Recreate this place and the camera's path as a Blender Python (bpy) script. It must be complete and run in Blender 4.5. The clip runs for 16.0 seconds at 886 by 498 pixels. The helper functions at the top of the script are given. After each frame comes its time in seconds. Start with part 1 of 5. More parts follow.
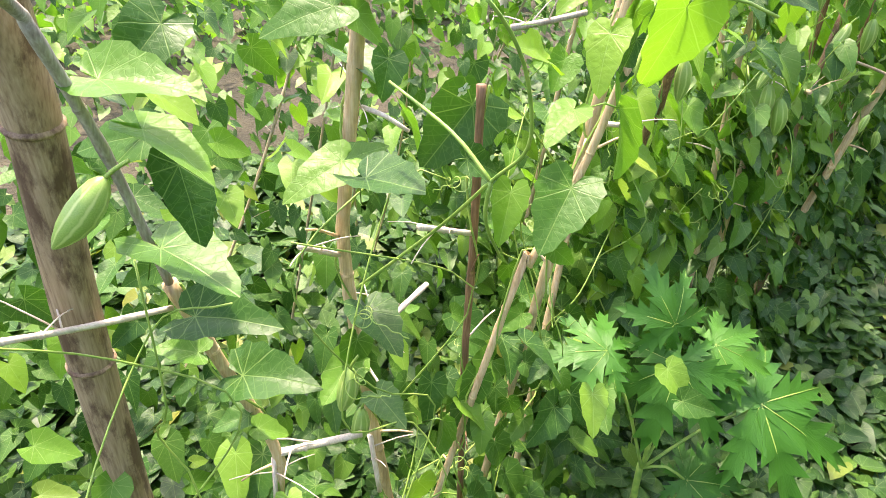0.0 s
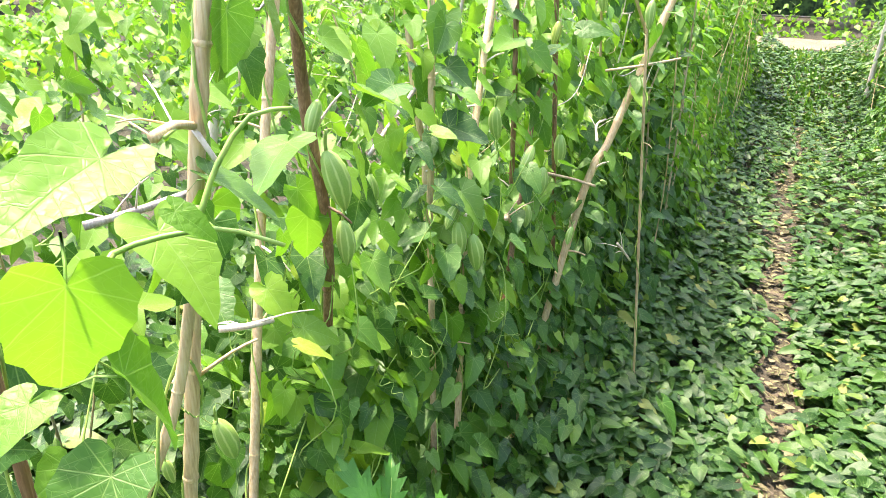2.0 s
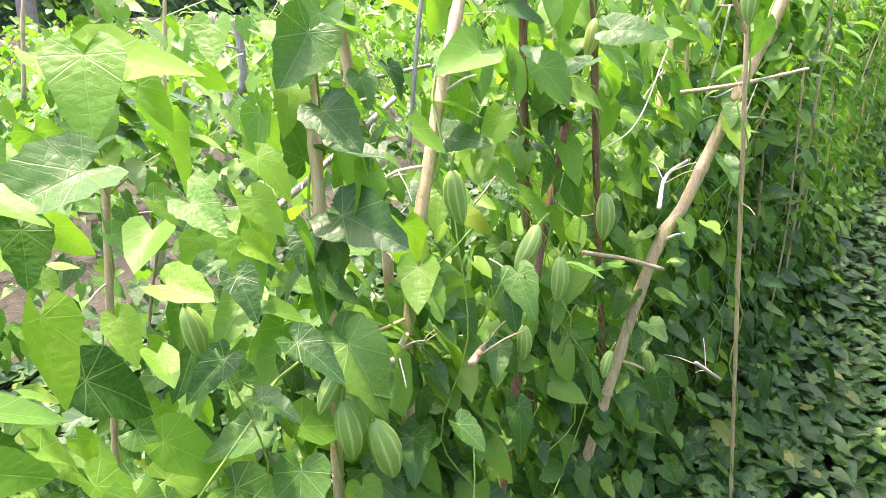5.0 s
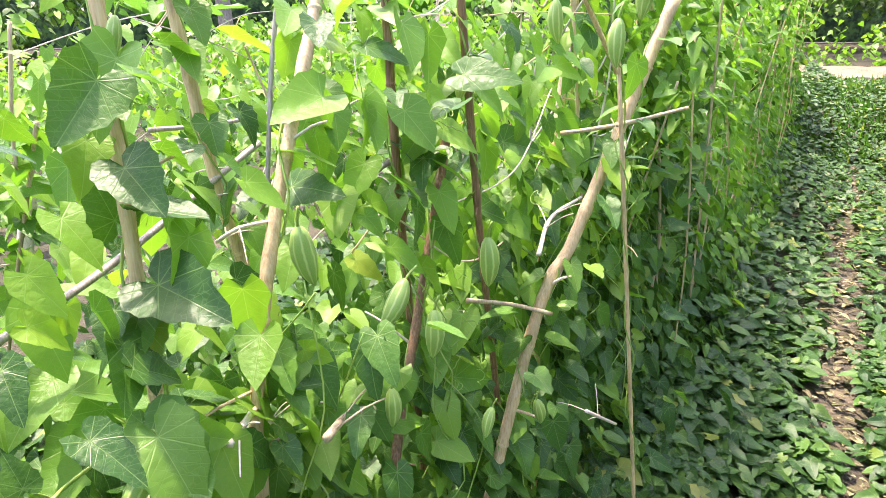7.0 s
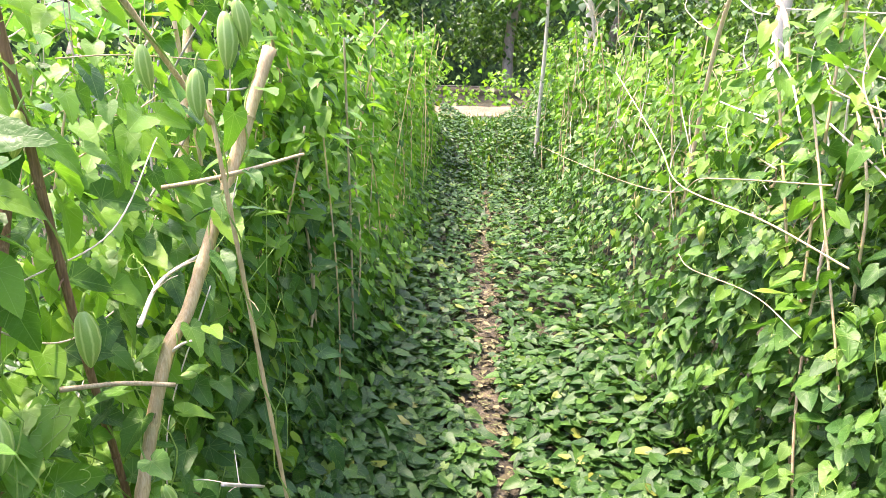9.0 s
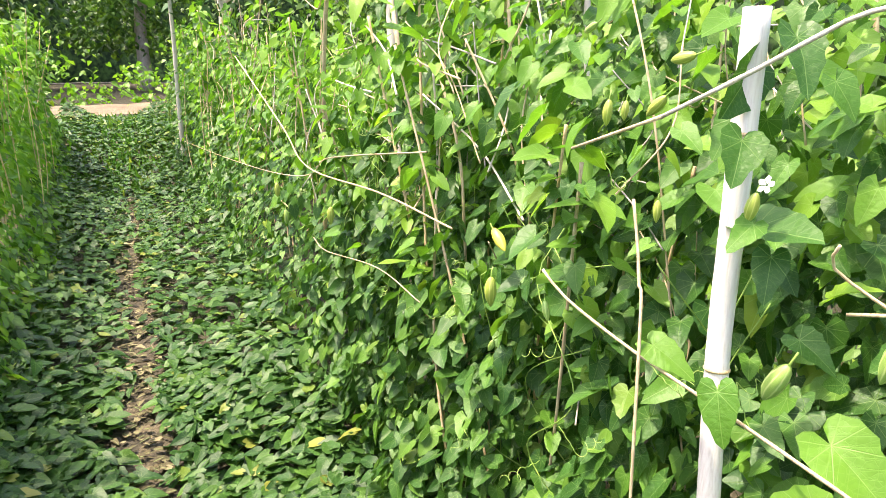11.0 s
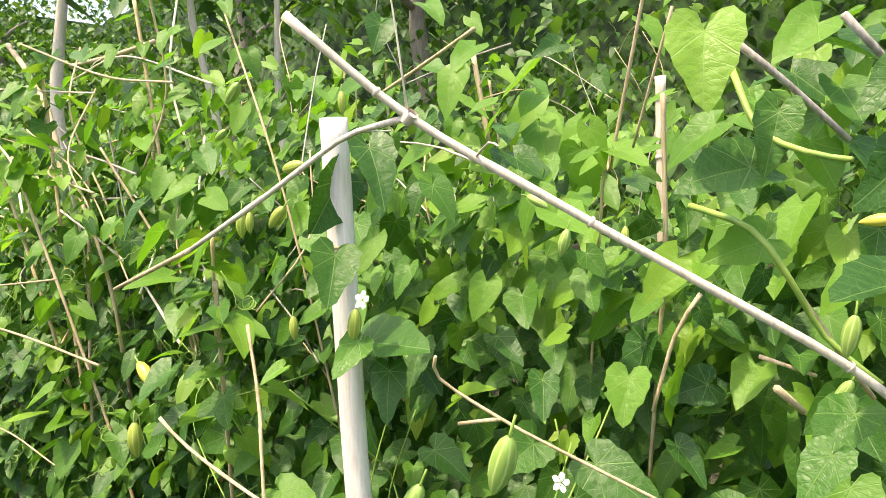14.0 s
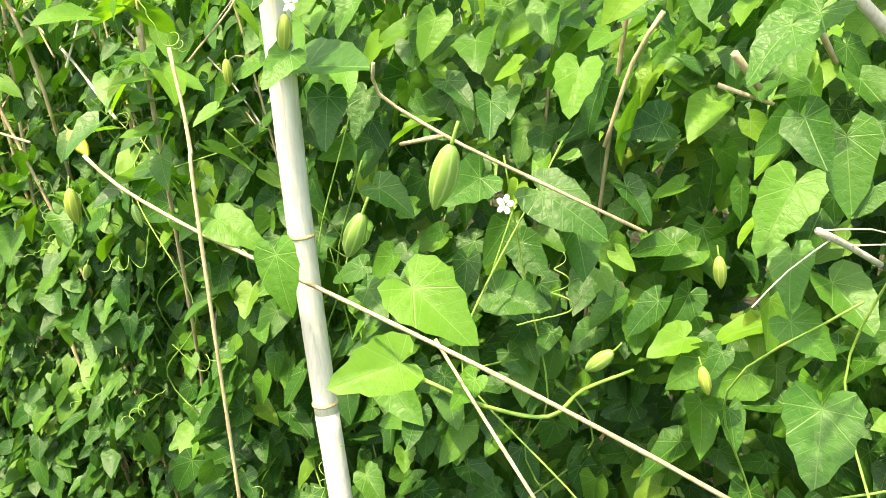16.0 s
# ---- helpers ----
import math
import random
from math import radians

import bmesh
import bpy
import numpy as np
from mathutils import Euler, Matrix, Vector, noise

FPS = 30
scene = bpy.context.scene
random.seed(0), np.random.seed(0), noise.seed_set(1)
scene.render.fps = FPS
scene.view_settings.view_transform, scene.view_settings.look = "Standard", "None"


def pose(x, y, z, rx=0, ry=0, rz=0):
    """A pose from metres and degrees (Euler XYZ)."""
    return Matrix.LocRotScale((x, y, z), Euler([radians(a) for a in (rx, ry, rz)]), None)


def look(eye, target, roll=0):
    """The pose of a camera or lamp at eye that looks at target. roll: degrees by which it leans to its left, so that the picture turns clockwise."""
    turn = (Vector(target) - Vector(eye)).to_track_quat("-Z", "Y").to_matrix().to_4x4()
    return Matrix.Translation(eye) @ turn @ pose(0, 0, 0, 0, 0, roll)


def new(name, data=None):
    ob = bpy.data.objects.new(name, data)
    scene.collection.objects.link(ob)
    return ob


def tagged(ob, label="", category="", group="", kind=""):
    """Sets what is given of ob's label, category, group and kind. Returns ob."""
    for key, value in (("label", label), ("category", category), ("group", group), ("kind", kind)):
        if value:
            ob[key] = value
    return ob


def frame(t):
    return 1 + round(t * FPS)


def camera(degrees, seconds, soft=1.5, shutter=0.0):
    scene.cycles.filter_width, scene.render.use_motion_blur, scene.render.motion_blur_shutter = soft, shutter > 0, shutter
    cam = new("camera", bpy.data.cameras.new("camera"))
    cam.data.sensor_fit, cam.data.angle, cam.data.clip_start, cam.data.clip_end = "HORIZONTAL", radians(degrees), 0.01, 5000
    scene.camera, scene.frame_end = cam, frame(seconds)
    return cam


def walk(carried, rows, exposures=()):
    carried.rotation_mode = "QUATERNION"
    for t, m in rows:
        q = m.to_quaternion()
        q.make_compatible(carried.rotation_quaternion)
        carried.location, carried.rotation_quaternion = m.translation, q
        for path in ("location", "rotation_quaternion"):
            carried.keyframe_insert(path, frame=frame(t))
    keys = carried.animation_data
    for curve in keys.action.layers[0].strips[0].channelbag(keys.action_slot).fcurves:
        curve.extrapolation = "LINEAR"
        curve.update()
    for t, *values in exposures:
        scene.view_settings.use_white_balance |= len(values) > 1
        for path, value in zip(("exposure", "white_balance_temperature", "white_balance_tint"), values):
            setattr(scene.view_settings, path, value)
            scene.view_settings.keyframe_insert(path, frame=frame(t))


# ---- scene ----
cam = camera(68.1, 16.0, soft=0.8)
PATH = [
    (0, (0.202, -0.13, 1.479), (0.097, 1.556, 0.409), 3.5),
    (0.5, (0.255, -0.111, 1.474), (0.275, 1.606, 0.449), 3.2),
    (1, (0.329, -0.129, 1.504), (0.641, 1.671, 0.688), 2.1),
    (1.5, (0.38, -0.073, 1.522), (0.681, 1.75, 0.757), 0.7),
    (2, (0.444, 0.09, 1.518), (0.896, 1.88, 0.749), 2.1),
    (2.5, (0.498, 0.192, 1.513), (0.943, 1.98, 0.735), -0.4),
    (3, (0.6, 0.316, 1.476), (0.771, 2.186, 0.787), -3.8),
    (3.5, (0.764, 0.504, 1.499), (0.918, 2.371, 0.8), -4.4),
    (4, (0.783, 0.557, 1.515), (0.904, 2.412, 0.775), -3.7),
    (4.2, (0.788, 0.575, 1.503), (0.959, 2.424, 0.76), -1.5),
    (6.3, (0.883, 0.741, 1.466), (0.959, 2.591, 0.71), -0.7),
    (6.5, (0.889, 0.736, 1.474), (1.024, 2.601, 0.764), -0.5),
    (7, (0.923, 0.724, 1.483), (1.262, 2.578, 0.814), -0.1),
    (7.5, (0.963, 0.726, 1.49), (1.488, 2.556, 0.876), -0.0),
    (8, (0.988, 0.735, 1.493), (1.73, 2.504, 0.929), 0.1),
    (8.5, (0.999, 0.741, 1.494), (1.922, 2.418, 0.915), 1.0),
    (9, (1.044, 0.723, 1.5), (2.245, 2.226, 0.952), 2.1),
    (9.5, (1.086, 0.717, 1.493), (2.488, 2.051, 0.989), 4.5),
    (10, (1.106, 0.707, 1.486), (2.688, 1.831, 1.005), 4.3),
    (10.2, (1.131, 0.706, 1.483), (2.758, 1.75, 0.969), 3.3),
    (12.3, (1.345, 0.626, 1.472), (3.257, 1.032, 1.05), -1.1),
    (12.5, (1.348, 0.622, 1.475), (3.273, 0.992, 1.078), -0.9),
    (13, (1.346, 0.606, 1.486), (3.303, 0.876, 1.173), -0.8),
    (13.5, (1.354, 0.587, 1.487), (3.327, 0.707, 1.177), -1.1),
    (14, (1.356, 0.567, 1.491), (3.334, 0.555, 1.196), -1.8),
    (14.5, (1.357, 0.545, 1.486), (3.325, 0.401, 1.164), -1.9),
    (15, (1.363, 0.515, 1.476), (3.297, 0.221, 1.061), -2.5),
    (15.5, (1.366, 0.532, 1.427), (3.244, 0.324, 0.771), -0.6),
    (16, (1.366, 0.549, 1.377), (3.205, 0.446, 0.598), -0.7),
]
EXPOSURES = [(0, 2.42, 7150, 21), (1.0, 2.72, 6850, 16), (2.0, 2.66, 6850, 19), (3.5, 2.56, 6750, 25), (7.5, 2.6, 6750, 27), (9.5, 2.5, 6750, 25), (12.5, 1.88, 7500, 11), (13.5, 1.76, 7500, 12), (15, 1.66, 7650, 11), (16, 2.17, 8250, -3)]
walk(cam, [(t, look(eye, target, roll)) for t, eye, target, roll in PATH], EXPOSURES)

# ---- light ----
SUN_FROM = Vector((-0.17, 0.33, 1.0)).normalized()
world = bpy.data.worlds.new("sky")
scene.world = world
world.use_nodes = True
wt = world.node_tree
sky = wt.nodes.new("ShaderNodeTexSky")
sky.sky_type, sky.sun_disc = "NISHITA", False
sky.sun_elevation = math.asin(SUN_FROM.z)
sky.sun_rotation = math.atan2(SUN_FROM.x, SUN_FROM.y)
sky.air_density, sky.dust_density = 1.0, 3.0
wt.links.new(sky.outputs[0], wt.nodes["Background"].inputs[0])
wt.nodes["Background"].inputs[1].default_value = 0.15
sun = new("sun", bpy.data.lights.new("sun", "SUN"))
sun.data.energy, sun.data.angle, sun.data.color = 1.9, radians(1.5), (1.0, 0.93, 0.77)
sun.matrix_world = look(SUN_FROM * 30, (0, 0, 0))

# ---- plan: u runs along the trail, v across it to its right ----
AX_U, AX_V, UP = Vector((0.655, 0.7556, 0)), Vector((0.7556, -0.655, 0)), Vector((0, 0, 1))
rng = random.Random(7)


def bank(u):
    """The land climbs to the farm track beyond the rows."""
    k = min(1.0, max(0.0, (u - 8.5) / 4.0))
    return 0.5 * k * k * (3 - 2 * k)


def at(u, v, z=0.0):
    return AX_U * u + AX_V * (v + 0.06) + UP * (z + bank(u))


# ---- materials ----
def material(name):
    m = bpy.data.materials.new(name)
    m.use_nodes = True
    return m, m.node_tree, m.node_tree.nodes["Principled BSDF"]


def node(tree, kind, **values):
    n = tree.nodes.new(kind)
    for key, value in values.items():
        n.inputs[key].default_value = value
    return n


def calc(tree, op, a, b=None, c=None):
    n = tree.nodes.new("ShaderNodeMath")
    n.operation = op
    for i, x in enumerate((a, b, c)):
        if x is None:
            continue
        if isinstance(x, (int, float)):
            n.inputs[i].default_value = x
        else:
            tree.links.new(x, n.inputs[i])
    return n.outputs[0]


def ramp(tree, fac, *stops):
    n = tree.nodes.new("ShaderNodeValToRGB")
    els = n.color_ramp.elements
    while len(els) < len(stops):
        els.new(0.5)
    for e, (p, c) in zip(els, stops):
        e.position, e.color = p, (*c, 1)
    tree.links.new(fac, n.inputs[0])
    return n.outputs[0]


def blend(tree, fac, a, b, how="MIX"):
    n = tree.nodes.new("ShaderNodeMix")
    n.data_type, n.blend_type = "RGBA", how
    for i, x in ((0, fac), (6, a), (7, b)):
        if isinstance(x, (int, float)):
            n.inputs[i].default_value = x
        elif isinstance(x, tuple):
            n.inputs[i].default_value = (*x, 1)
        else:
            tree.links.new(x, n.inputs[i])
    return n.outputs[2]


def noise_of(tree, scale, detail=4.0, space="Object"):
    co = tree.nodes.new("ShaderNodeTexCoord")
    n = node(tree, "ShaderNodeTexNoise", Scale=scale, Detail=detail)
    tree.links.new(co.outputs[space], n.inputs["Vector"])
    return n.outputs[0]


def bump(tree, bsdf, height, strength=0.4, distance=0.002):
    n = node(tree, "ShaderNodeBump", Strength=strength, Distance=distance)
    tree.links.new(height, n.inputs["Height"])
    tree.links.new(n.outputs[0], bsdf.inputs["Normal"])
    return n.outputs[0]


def leaf_material(name, stops, single=True, glow=0.28, rough=0.42, veins=0.65, palmate=True):
    """A leaf that lets light through, with pale veins; single: one object a leaf, or many in one mesh."""
    m, t, bsdf = material(name)
    if single:
        pick = t.nodes.new("ShaderNodeObjectInfo").outputs["Random"]
    else:
        pick = t.nodes.new("ShaderNodeNewGeometry").outputs["Random Per Island"]
    base = ramp(t, pick, *stops)
    uv = t.nodes.new("ShaderNodeTexCoord").outputs["UV"]
    sep = t.nodes.new("ShaderNodeSeparateXYZ")
    t.links.new(uv, sep.inputs[0])
    if palmate:
        x = calc(t, "ABSOLUTE", calc(t, "MULTIPLY_ADD", sep.outputs[0], 2.0, -1.0))
        y = calc(t, "MULTIPLY_ADD", sep.outputs[1], 1.0 / 0.65, -0.3 / 0.65)
        reach = calc(t, "SQRT", calc(t, "ADD", calc(t, "MULTIPLY", x, x), calc(t, "MULTIPLY", y, y)))
        main = calc(t, "MULTIPLY", calc(t, "PINGPONG", calc(t, "ARCTAN2", x, y), 0.36), reach)
        main = calc(t, "SUBTRACT", 1.0, calc(t, "MULTIPLY", main, 95.0))
        side = calc(t, "PINGPONG", calc(t, "SUBTRACT", y, calc(t, "MULTIPLY", x, 0.8)), 0.075)
        side = calc(t, "MULTIPLY", calc(t, "SUBTRACT", 1.0, calc(t, "MULTIPLY", side, 130.0)), 0.35)
    else:
        across = calc(t, "ABSOLUTE", calc(t, "MULTIPLY_ADD", sep.outputs[0], 2.0, -1.0))
        main = calc(t, "SUBTRACT", 1.0, calc(t, "MULTIPLY", across, 16.0))
        side = calc(t, "PINGPONG", calc(t, "SUBTRACT", sep.outputs[1], calc(t, "MULTIPLY", across, 0.33)), 0.085)
        side = calc(t, "MULTIPLY", calc(t, "SUBTRACT", 1.0, calc(t, "MULTIPLY", side, 80.0)), 0.6)
    vein = calc(t, "MAXIMUM", calc(t, "MAXIMUM", main, side), 0.0)
    edge = node(t, "ShaderNodeTexVoronoi", Scale=15.0)
    edge.feature = "DISTANCE_TO_EDGE"
    t.links.new(uv, edge.inputs["Vector"])
    net = calc(t, "SUBTRACT", 1.0, calc(t, "MULTIPLY", edge.outputs["Distance"], 22.0))
    vein = calc(t, "MAXIMUM", vein, calc(t, "MULTIPLY", net, 0.22))
    cells = node(t, "ShaderNodeTexVoronoi", Scale=17.0)
    t.links.new(uv, cells.inputs["Vector"])
    mottle = noise_of(t, 9.0, 5.0, "UV")
    base = blend(t, calc(t, "MULTIPLY", mottle, 0.6), base, (0.55, 0.62, 0.35), "SOFT_LIGHT")
    spots = calc(t, "GREATER_THAN", noise_of(t, 3.1, 2.0, "UV"), 0.74)
    base = blend(t, calc(t, "MULTIPLY", spots, 0.25), base, (0.22, 0.20, 0.04))
    col = blend(t, calc(t, "MULTIPLY", vein, veins * 0.7), base, (0.28, 0.42, 0.13))
    t.links.new(col, bsdf.inputs["Base Color"])
    bsdf.inputs["Roughness"].default_value = rough
    bsdf.inputs["Specular IOR Level"].default_value = 0.32
    relief = calc(t, "SUBTRACT", calc(t, "MULTIPLY", noise_of(t, 6.0, 3.0, "UV"), 1.6), calc(t, "MULTIPLY", vein, 0.8))
    relief = calc(t, "SUBTRACT", relief, calc(t, "MULTIPLY", cells.outputs["Distance"], 1.1))
    bump(t, bsdf, relief, 0.3, 0.002)
    thin = t.nodes.new("ShaderNodeBsdfTranslucent")
    t.links.new(blend(t, 1.0, col, (0.88, 1.0, 0.42), "MULTIPLY"), thin.inputs[0])
    bright = t.nodes.new("ShaderNodeHueSaturation")
    bright.inputs["Value"].default_value = 1.9
    t.links.new(thin.inputs[0].links[0].from_socket, bright.inputs["Color"])
    t.links.new(bright.outputs[0], thin.inputs[0])
    mix = t.nodes.new("ShaderNodeMixShader")
    mix.inputs[0].default_value = glow
    t.links.new(bsdf.outputs[0], mix.inputs[1])
    t.links.new(thin.outputs[0], mix.inputs[2])
    t.links.new(mix.outputs[0], t.nodes["Material Output"].inputs[0])
    return m


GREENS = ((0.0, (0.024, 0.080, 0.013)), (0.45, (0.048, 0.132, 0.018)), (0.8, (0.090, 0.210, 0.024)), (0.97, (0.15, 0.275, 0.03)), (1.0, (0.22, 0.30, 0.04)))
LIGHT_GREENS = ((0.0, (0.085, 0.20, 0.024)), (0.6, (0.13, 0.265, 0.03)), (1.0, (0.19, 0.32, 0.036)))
# For dark leaves, and for shade painted into leaves low in the rows
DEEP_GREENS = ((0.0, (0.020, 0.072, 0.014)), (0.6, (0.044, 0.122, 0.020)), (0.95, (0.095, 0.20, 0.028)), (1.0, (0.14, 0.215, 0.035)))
# DEEP_GREENS taken darker, with the shade at ground level put into the colour
SHADED_GROUND_GREENS = ((0.0, (0.014, 0.052, 0.012)), (0.6, (0.032, 0.090, 0.018)), (0.95, (0.065, 0.145, 0.024)), (1.0, (0.22, 0.23, 0.05)))
WOOD_GREENS = ((0.0, (0.025, 0.065, 0.018)), (0.6, (0.06, 0.14, 0.03)), (1.0, (0.16, 0.27, 0.05)))
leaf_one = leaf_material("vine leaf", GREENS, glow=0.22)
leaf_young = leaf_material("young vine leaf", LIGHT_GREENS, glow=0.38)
leaf_deep_shaded = leaf_material("deep shaded vine leaf", DEEP_GREENS, glow=0.2, veins=0.65)
young_lit_many = leaf_material("young lit vine foliage", LIGHT_GREENS, single=False, glow=0.36)
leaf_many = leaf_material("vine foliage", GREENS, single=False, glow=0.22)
shaded_many = leaf_material("shaded vine foliage", DEEP_GREENS, single=False, glow=0.2)
shaded_ground_leaf = leaf_material("shaded creeping leaf", SHADED_GROUND_GREENS, glow=0.16, veins=0.5)
shaded_ground_many = leaf_material("shaded creeping foliage", SHADED_GROUND_GREENS, single=False, glow=0.16, veins=0.5)
wood_many = leaf_material("woodland foliage", WOOD_GREENS, single=False, glow=0.25, veins=0.2, palmate=False)
bush_many = leaf_material("bush foliage", LIGHT_GREENS, single=False, glow=0.35, veins=0.2, palmate=False)
papaya_green = leaf_material("papaya leaf", ((0.0, (0.036, 0.135, 0.018)), (0.8, (0.05, 0.175, 0.022)), (1.0, (0.10, 0.23, 0.026))), veins=0.0, glow=0.25, palmate=False)
grass_green = leaf_material("grass blade", ((0.0, (0.06, 0.16, 0.03)), (0.7, (0.12, 0.26, 0.045)), (1.0, (0.24, 0.28, 0.07))), single=False, veins=0.2, palmate=False)
dry_leaf = leaf_material("dry leaf", ((0.0, (0.05, 0.038, 0.024)), (0.5, (0.11, 0.083, 0.052)), (1.0, (0.26, 0.21, 0.14))), single=False, glow=0.08, rough=0.8, palmate=False)


def stick_material(name, dark, mid, pale, patch=(0.08, 0.045, 0.02), patchy=0.3):
    m, t, bsdf = material(name)
    co = t.nodes.new("ShaderNodeTexCoord")
    stretch = t.nodes.new("ShaderNodeMapping")
    stretch.inputs["Scale"].default_value = (1.0, 1.0, 0.06)
    t.links.new(co.outputs["Object"], stretch.inputs[0])
    fibre = node(t, "ShaderNodeTexNoise", Scale=420.0, Detail=3.0)
    t.links.new(stretch.outputs[0], fibre.inputs["Vector"])
    col = ramp(t, fibre.outputs[0], (0.25, dark), (0.5, mid), (0.75, pale))
    along = t.nodes.new("ShaderNodeMapping")
    along.inputs["Scale"].default_value = (1.0, 1.0, 0.35)
    t.links.new(co.outputs["Object"], along.inputs[0])
    rough = node(t, "ShaderNodeTexNoise", Scale=30.0, Detail=9.0, Roughness=0.7)
    t.links.new(along.outputs[0], rough.inputs["Vector"])
    big = rough.outputs[0]
    mask = t.nodes.new("ShaderNodeMapRange")
    mask.inputs["From Min"].default_value, mask.inputs["From Max"].default_value = 0.47, 0.58
    t.links.new(big, mask.inputs["Value"])
    spots = calc(t, "MULTIPLY", mask.outputs[0], patchy)
    col = blend(t, spots, col, patch)
    tone = t.nodes.new("ShaderNodeObjectInfo").outputs["Random"]
    col = blend(t, calc(t, "MULTIPLY", tone, 0.15), col, dark)
    t.links.new(col, bsdf.inputs["Base Color"])
    bsdf.inputs["Roughness"].default_value = 0.62
    bump(t, bsdf, calc(t, "ADD", fibre.outputs[0], big), 0.5, 0.001)
    return m


STICKS = {
    "tan": stick_material("tan cane", (0.50, 0.32, 0.15), (0.70, 0.50, 0.27), (0.78, 0.63, 0.40)),
    "dark": stick_material("weathered dark cane", (0.13, 0.065, 0.032), (0.27, 0.14, 0.07), (0.42, 0.26, 0.15)),
    "grey": stick_material("grey dead cane", (0.26, 0.22, 0.19), (0.42, 0.37, 0.32), (0.58, 0.53, 0.47)),
    "straw": stick_material("straw cane", (0.42, 0.28, 0.15), (0.60, 0.45, 0.27), (0.70, 0.57, 0.38)),
    "pale": stick_material("pale dry cane", (0.58, 0.46, 0.36), (0.74, 0.62, 0.51), (0.80, 0.71, 0.61), patchy=0.12),
    "post": stick_material("whitened bamboo", (0.72, 0.61, 0.54), (0.84, 0.75, 0.68), (0.88, 0.81, 0.75), patchy=0.1),
    "bamboo": stick_material("brown bamboo", (0.26, 0.165, 0.095), (0.40, 0.27, 0.165), (0.50, 0.36, 0.24), patch=(0.085, 0.035, 0.022), patchy=0.85),
    "trunk": stick_material("grey bark", (0.20, 0.16, 0.13), (0.30, 0.25, 0.21), (0.42, 0.36, 0.31), patchy=0.4),
}


def green_stem_material():
    m, t, bsdf = material("green stem")
    t.links.new(ramp(t, noise_of(t, 60.0), (0.3, (0.16, 0.30, 0.05)), (0.7, (0.34, 0.46, 0.09))), bsdf.inputs["Base Color"])
    bsdf.inputs["Roughness"].default_value = 0.5
    return m


def fruit_material(name, dark, pale):
    m, t, bsdf = material(name)
    uv = t.nodes.new("ShaderNodeTexCoord").outputs["UV"]
    sep = t.nodes.new("ShaderNodeSeparateXYZ")
    t.links.new(uv, sep.inputs[0])
    warp = noise_of(t, 7.0, 3.0, "UV")
    stripe = calc(t, "PINGPONG", calc(t, "ADD", sep.outputs[0], calc(t, "MULTIPLY", warp, 0.035)), 0.0625)
    mask = ramp(t, calc(t, "MULTIPLY", stripe, 16.0), (0.10, (1, 1, 1)), (0.34, (0, 0, 0)))
    fade = ramp(t, sep.outputs[1], (0.03, (0, 0, 0)), (0.22, (1, 1, 1)), (0.9, (1, 1, 1)), (1.0, (0.3, 0.3, 0.3)))
    mask = blend(t, 1.0, mask, fade, "MULTIPLY")
    speck = noise_of(t, 60.0, 3.0, "UV")
    body = blend(t, calc(t, "MULTIPLY", speck, 0.5), dark, pale)
    t.links.new(blend(t, calc(t, "MULTIPLY", mask, 0.8), body, pale), bsdf.inputs["Base Color"])
    bsdf.inputs["Roughness"].default_value = 0.38
    bsdf.inputs["Subsurface Weight"].default_value = 0.12
    bsdf.inputs["Subsurface Radius"].default_value = (0.004, 0.006, 0.002)
    bump(t, bsdf, speck, 0.15, 0.001)
    return m


green_stem = green_stem_material()
FRUIT = (fruit_material("green gourd", (0.17, 0.33, 0.04), (0.56, 0.65, 0.24)),
         fruit_material("yellowing gourd", (0.24, 0.33, 0.035), (0.56, 0.58, 0.16)),
         fruit_material("ripe yellow gourd", (0.62, 0.54, 0.05), (0.72, 0.66, 0.16)))


def ground_material(name, dark, mid, pale, scale=3.0):
    m, t, bsdf = material(name)
    big, fine = noise_of(t, scale, 6.0), noise_of(t, 55.0, 8.0)
    col = ramp(t, calc(t, "ADD", calc(t, "MULTIPLY", big, 0.6), calc(t, "MULTIPLY", fine, 0.4)), (0.36, dark), (0.5, mid), (0.64, pale))
    t.links.new(col, bsdf.inputs["Base Color"])
    bsdf.inputs["Roughness"].default_value = 0.95
    bump(t, bsdf, calc(t, "ADD", fine, big), 0.9, 0.02)
    return m


soil = ground_material("field soil", (0.024, 0.022, 0.012), (0.045, 0.04, 0.022), (0.08, 0.068, 0.04))
path_soil = ground_material("trodden path soil", (0.03, 0.026, 0.016), (0.07, 0.058, 0.036), (0.15, 0.12, 0.075), 7.0)
road_soil = ground_material("dry earth road", (0.15, 0.11, 0.07), (0.22, 0.155, 0.10), (0.30, 0.22, 0.15), 2.0)
petal_white, _t, _b = material("white petal")
_t.links.new(ramp(_t, noise_of(_t, 200.0), (0.3, (0.74, 0.76, 0.66)), (0.7, (0.86, 0.86, 0.80))), _b.inputs["Base Color"])


# ---- mesh helpers ----
def mesh_from(name, verts, faces, mat, uvs=None, smooth=True):
    me = bpy.data.meshes.new(name)
    me.from_pydata([tuple(v) for v in verts], [], faces)
    if uvs is not None:
        layer = me.uv_layers.new(name="UVMap")
        idx = np.empty(len(me.loops), dtype=np.int32)
        me.loops.foreach_get("vertex_index", idx)
        layer.data.foreach_set("uv", np.asarray(uvs, dtype=np.float32)[idx].ravel())
    if smooth:
        me.polygons.foreach_set("use_smooth", [True] * len(me.polygons))
    me.materials.append(mat)
    me.update()
    return me


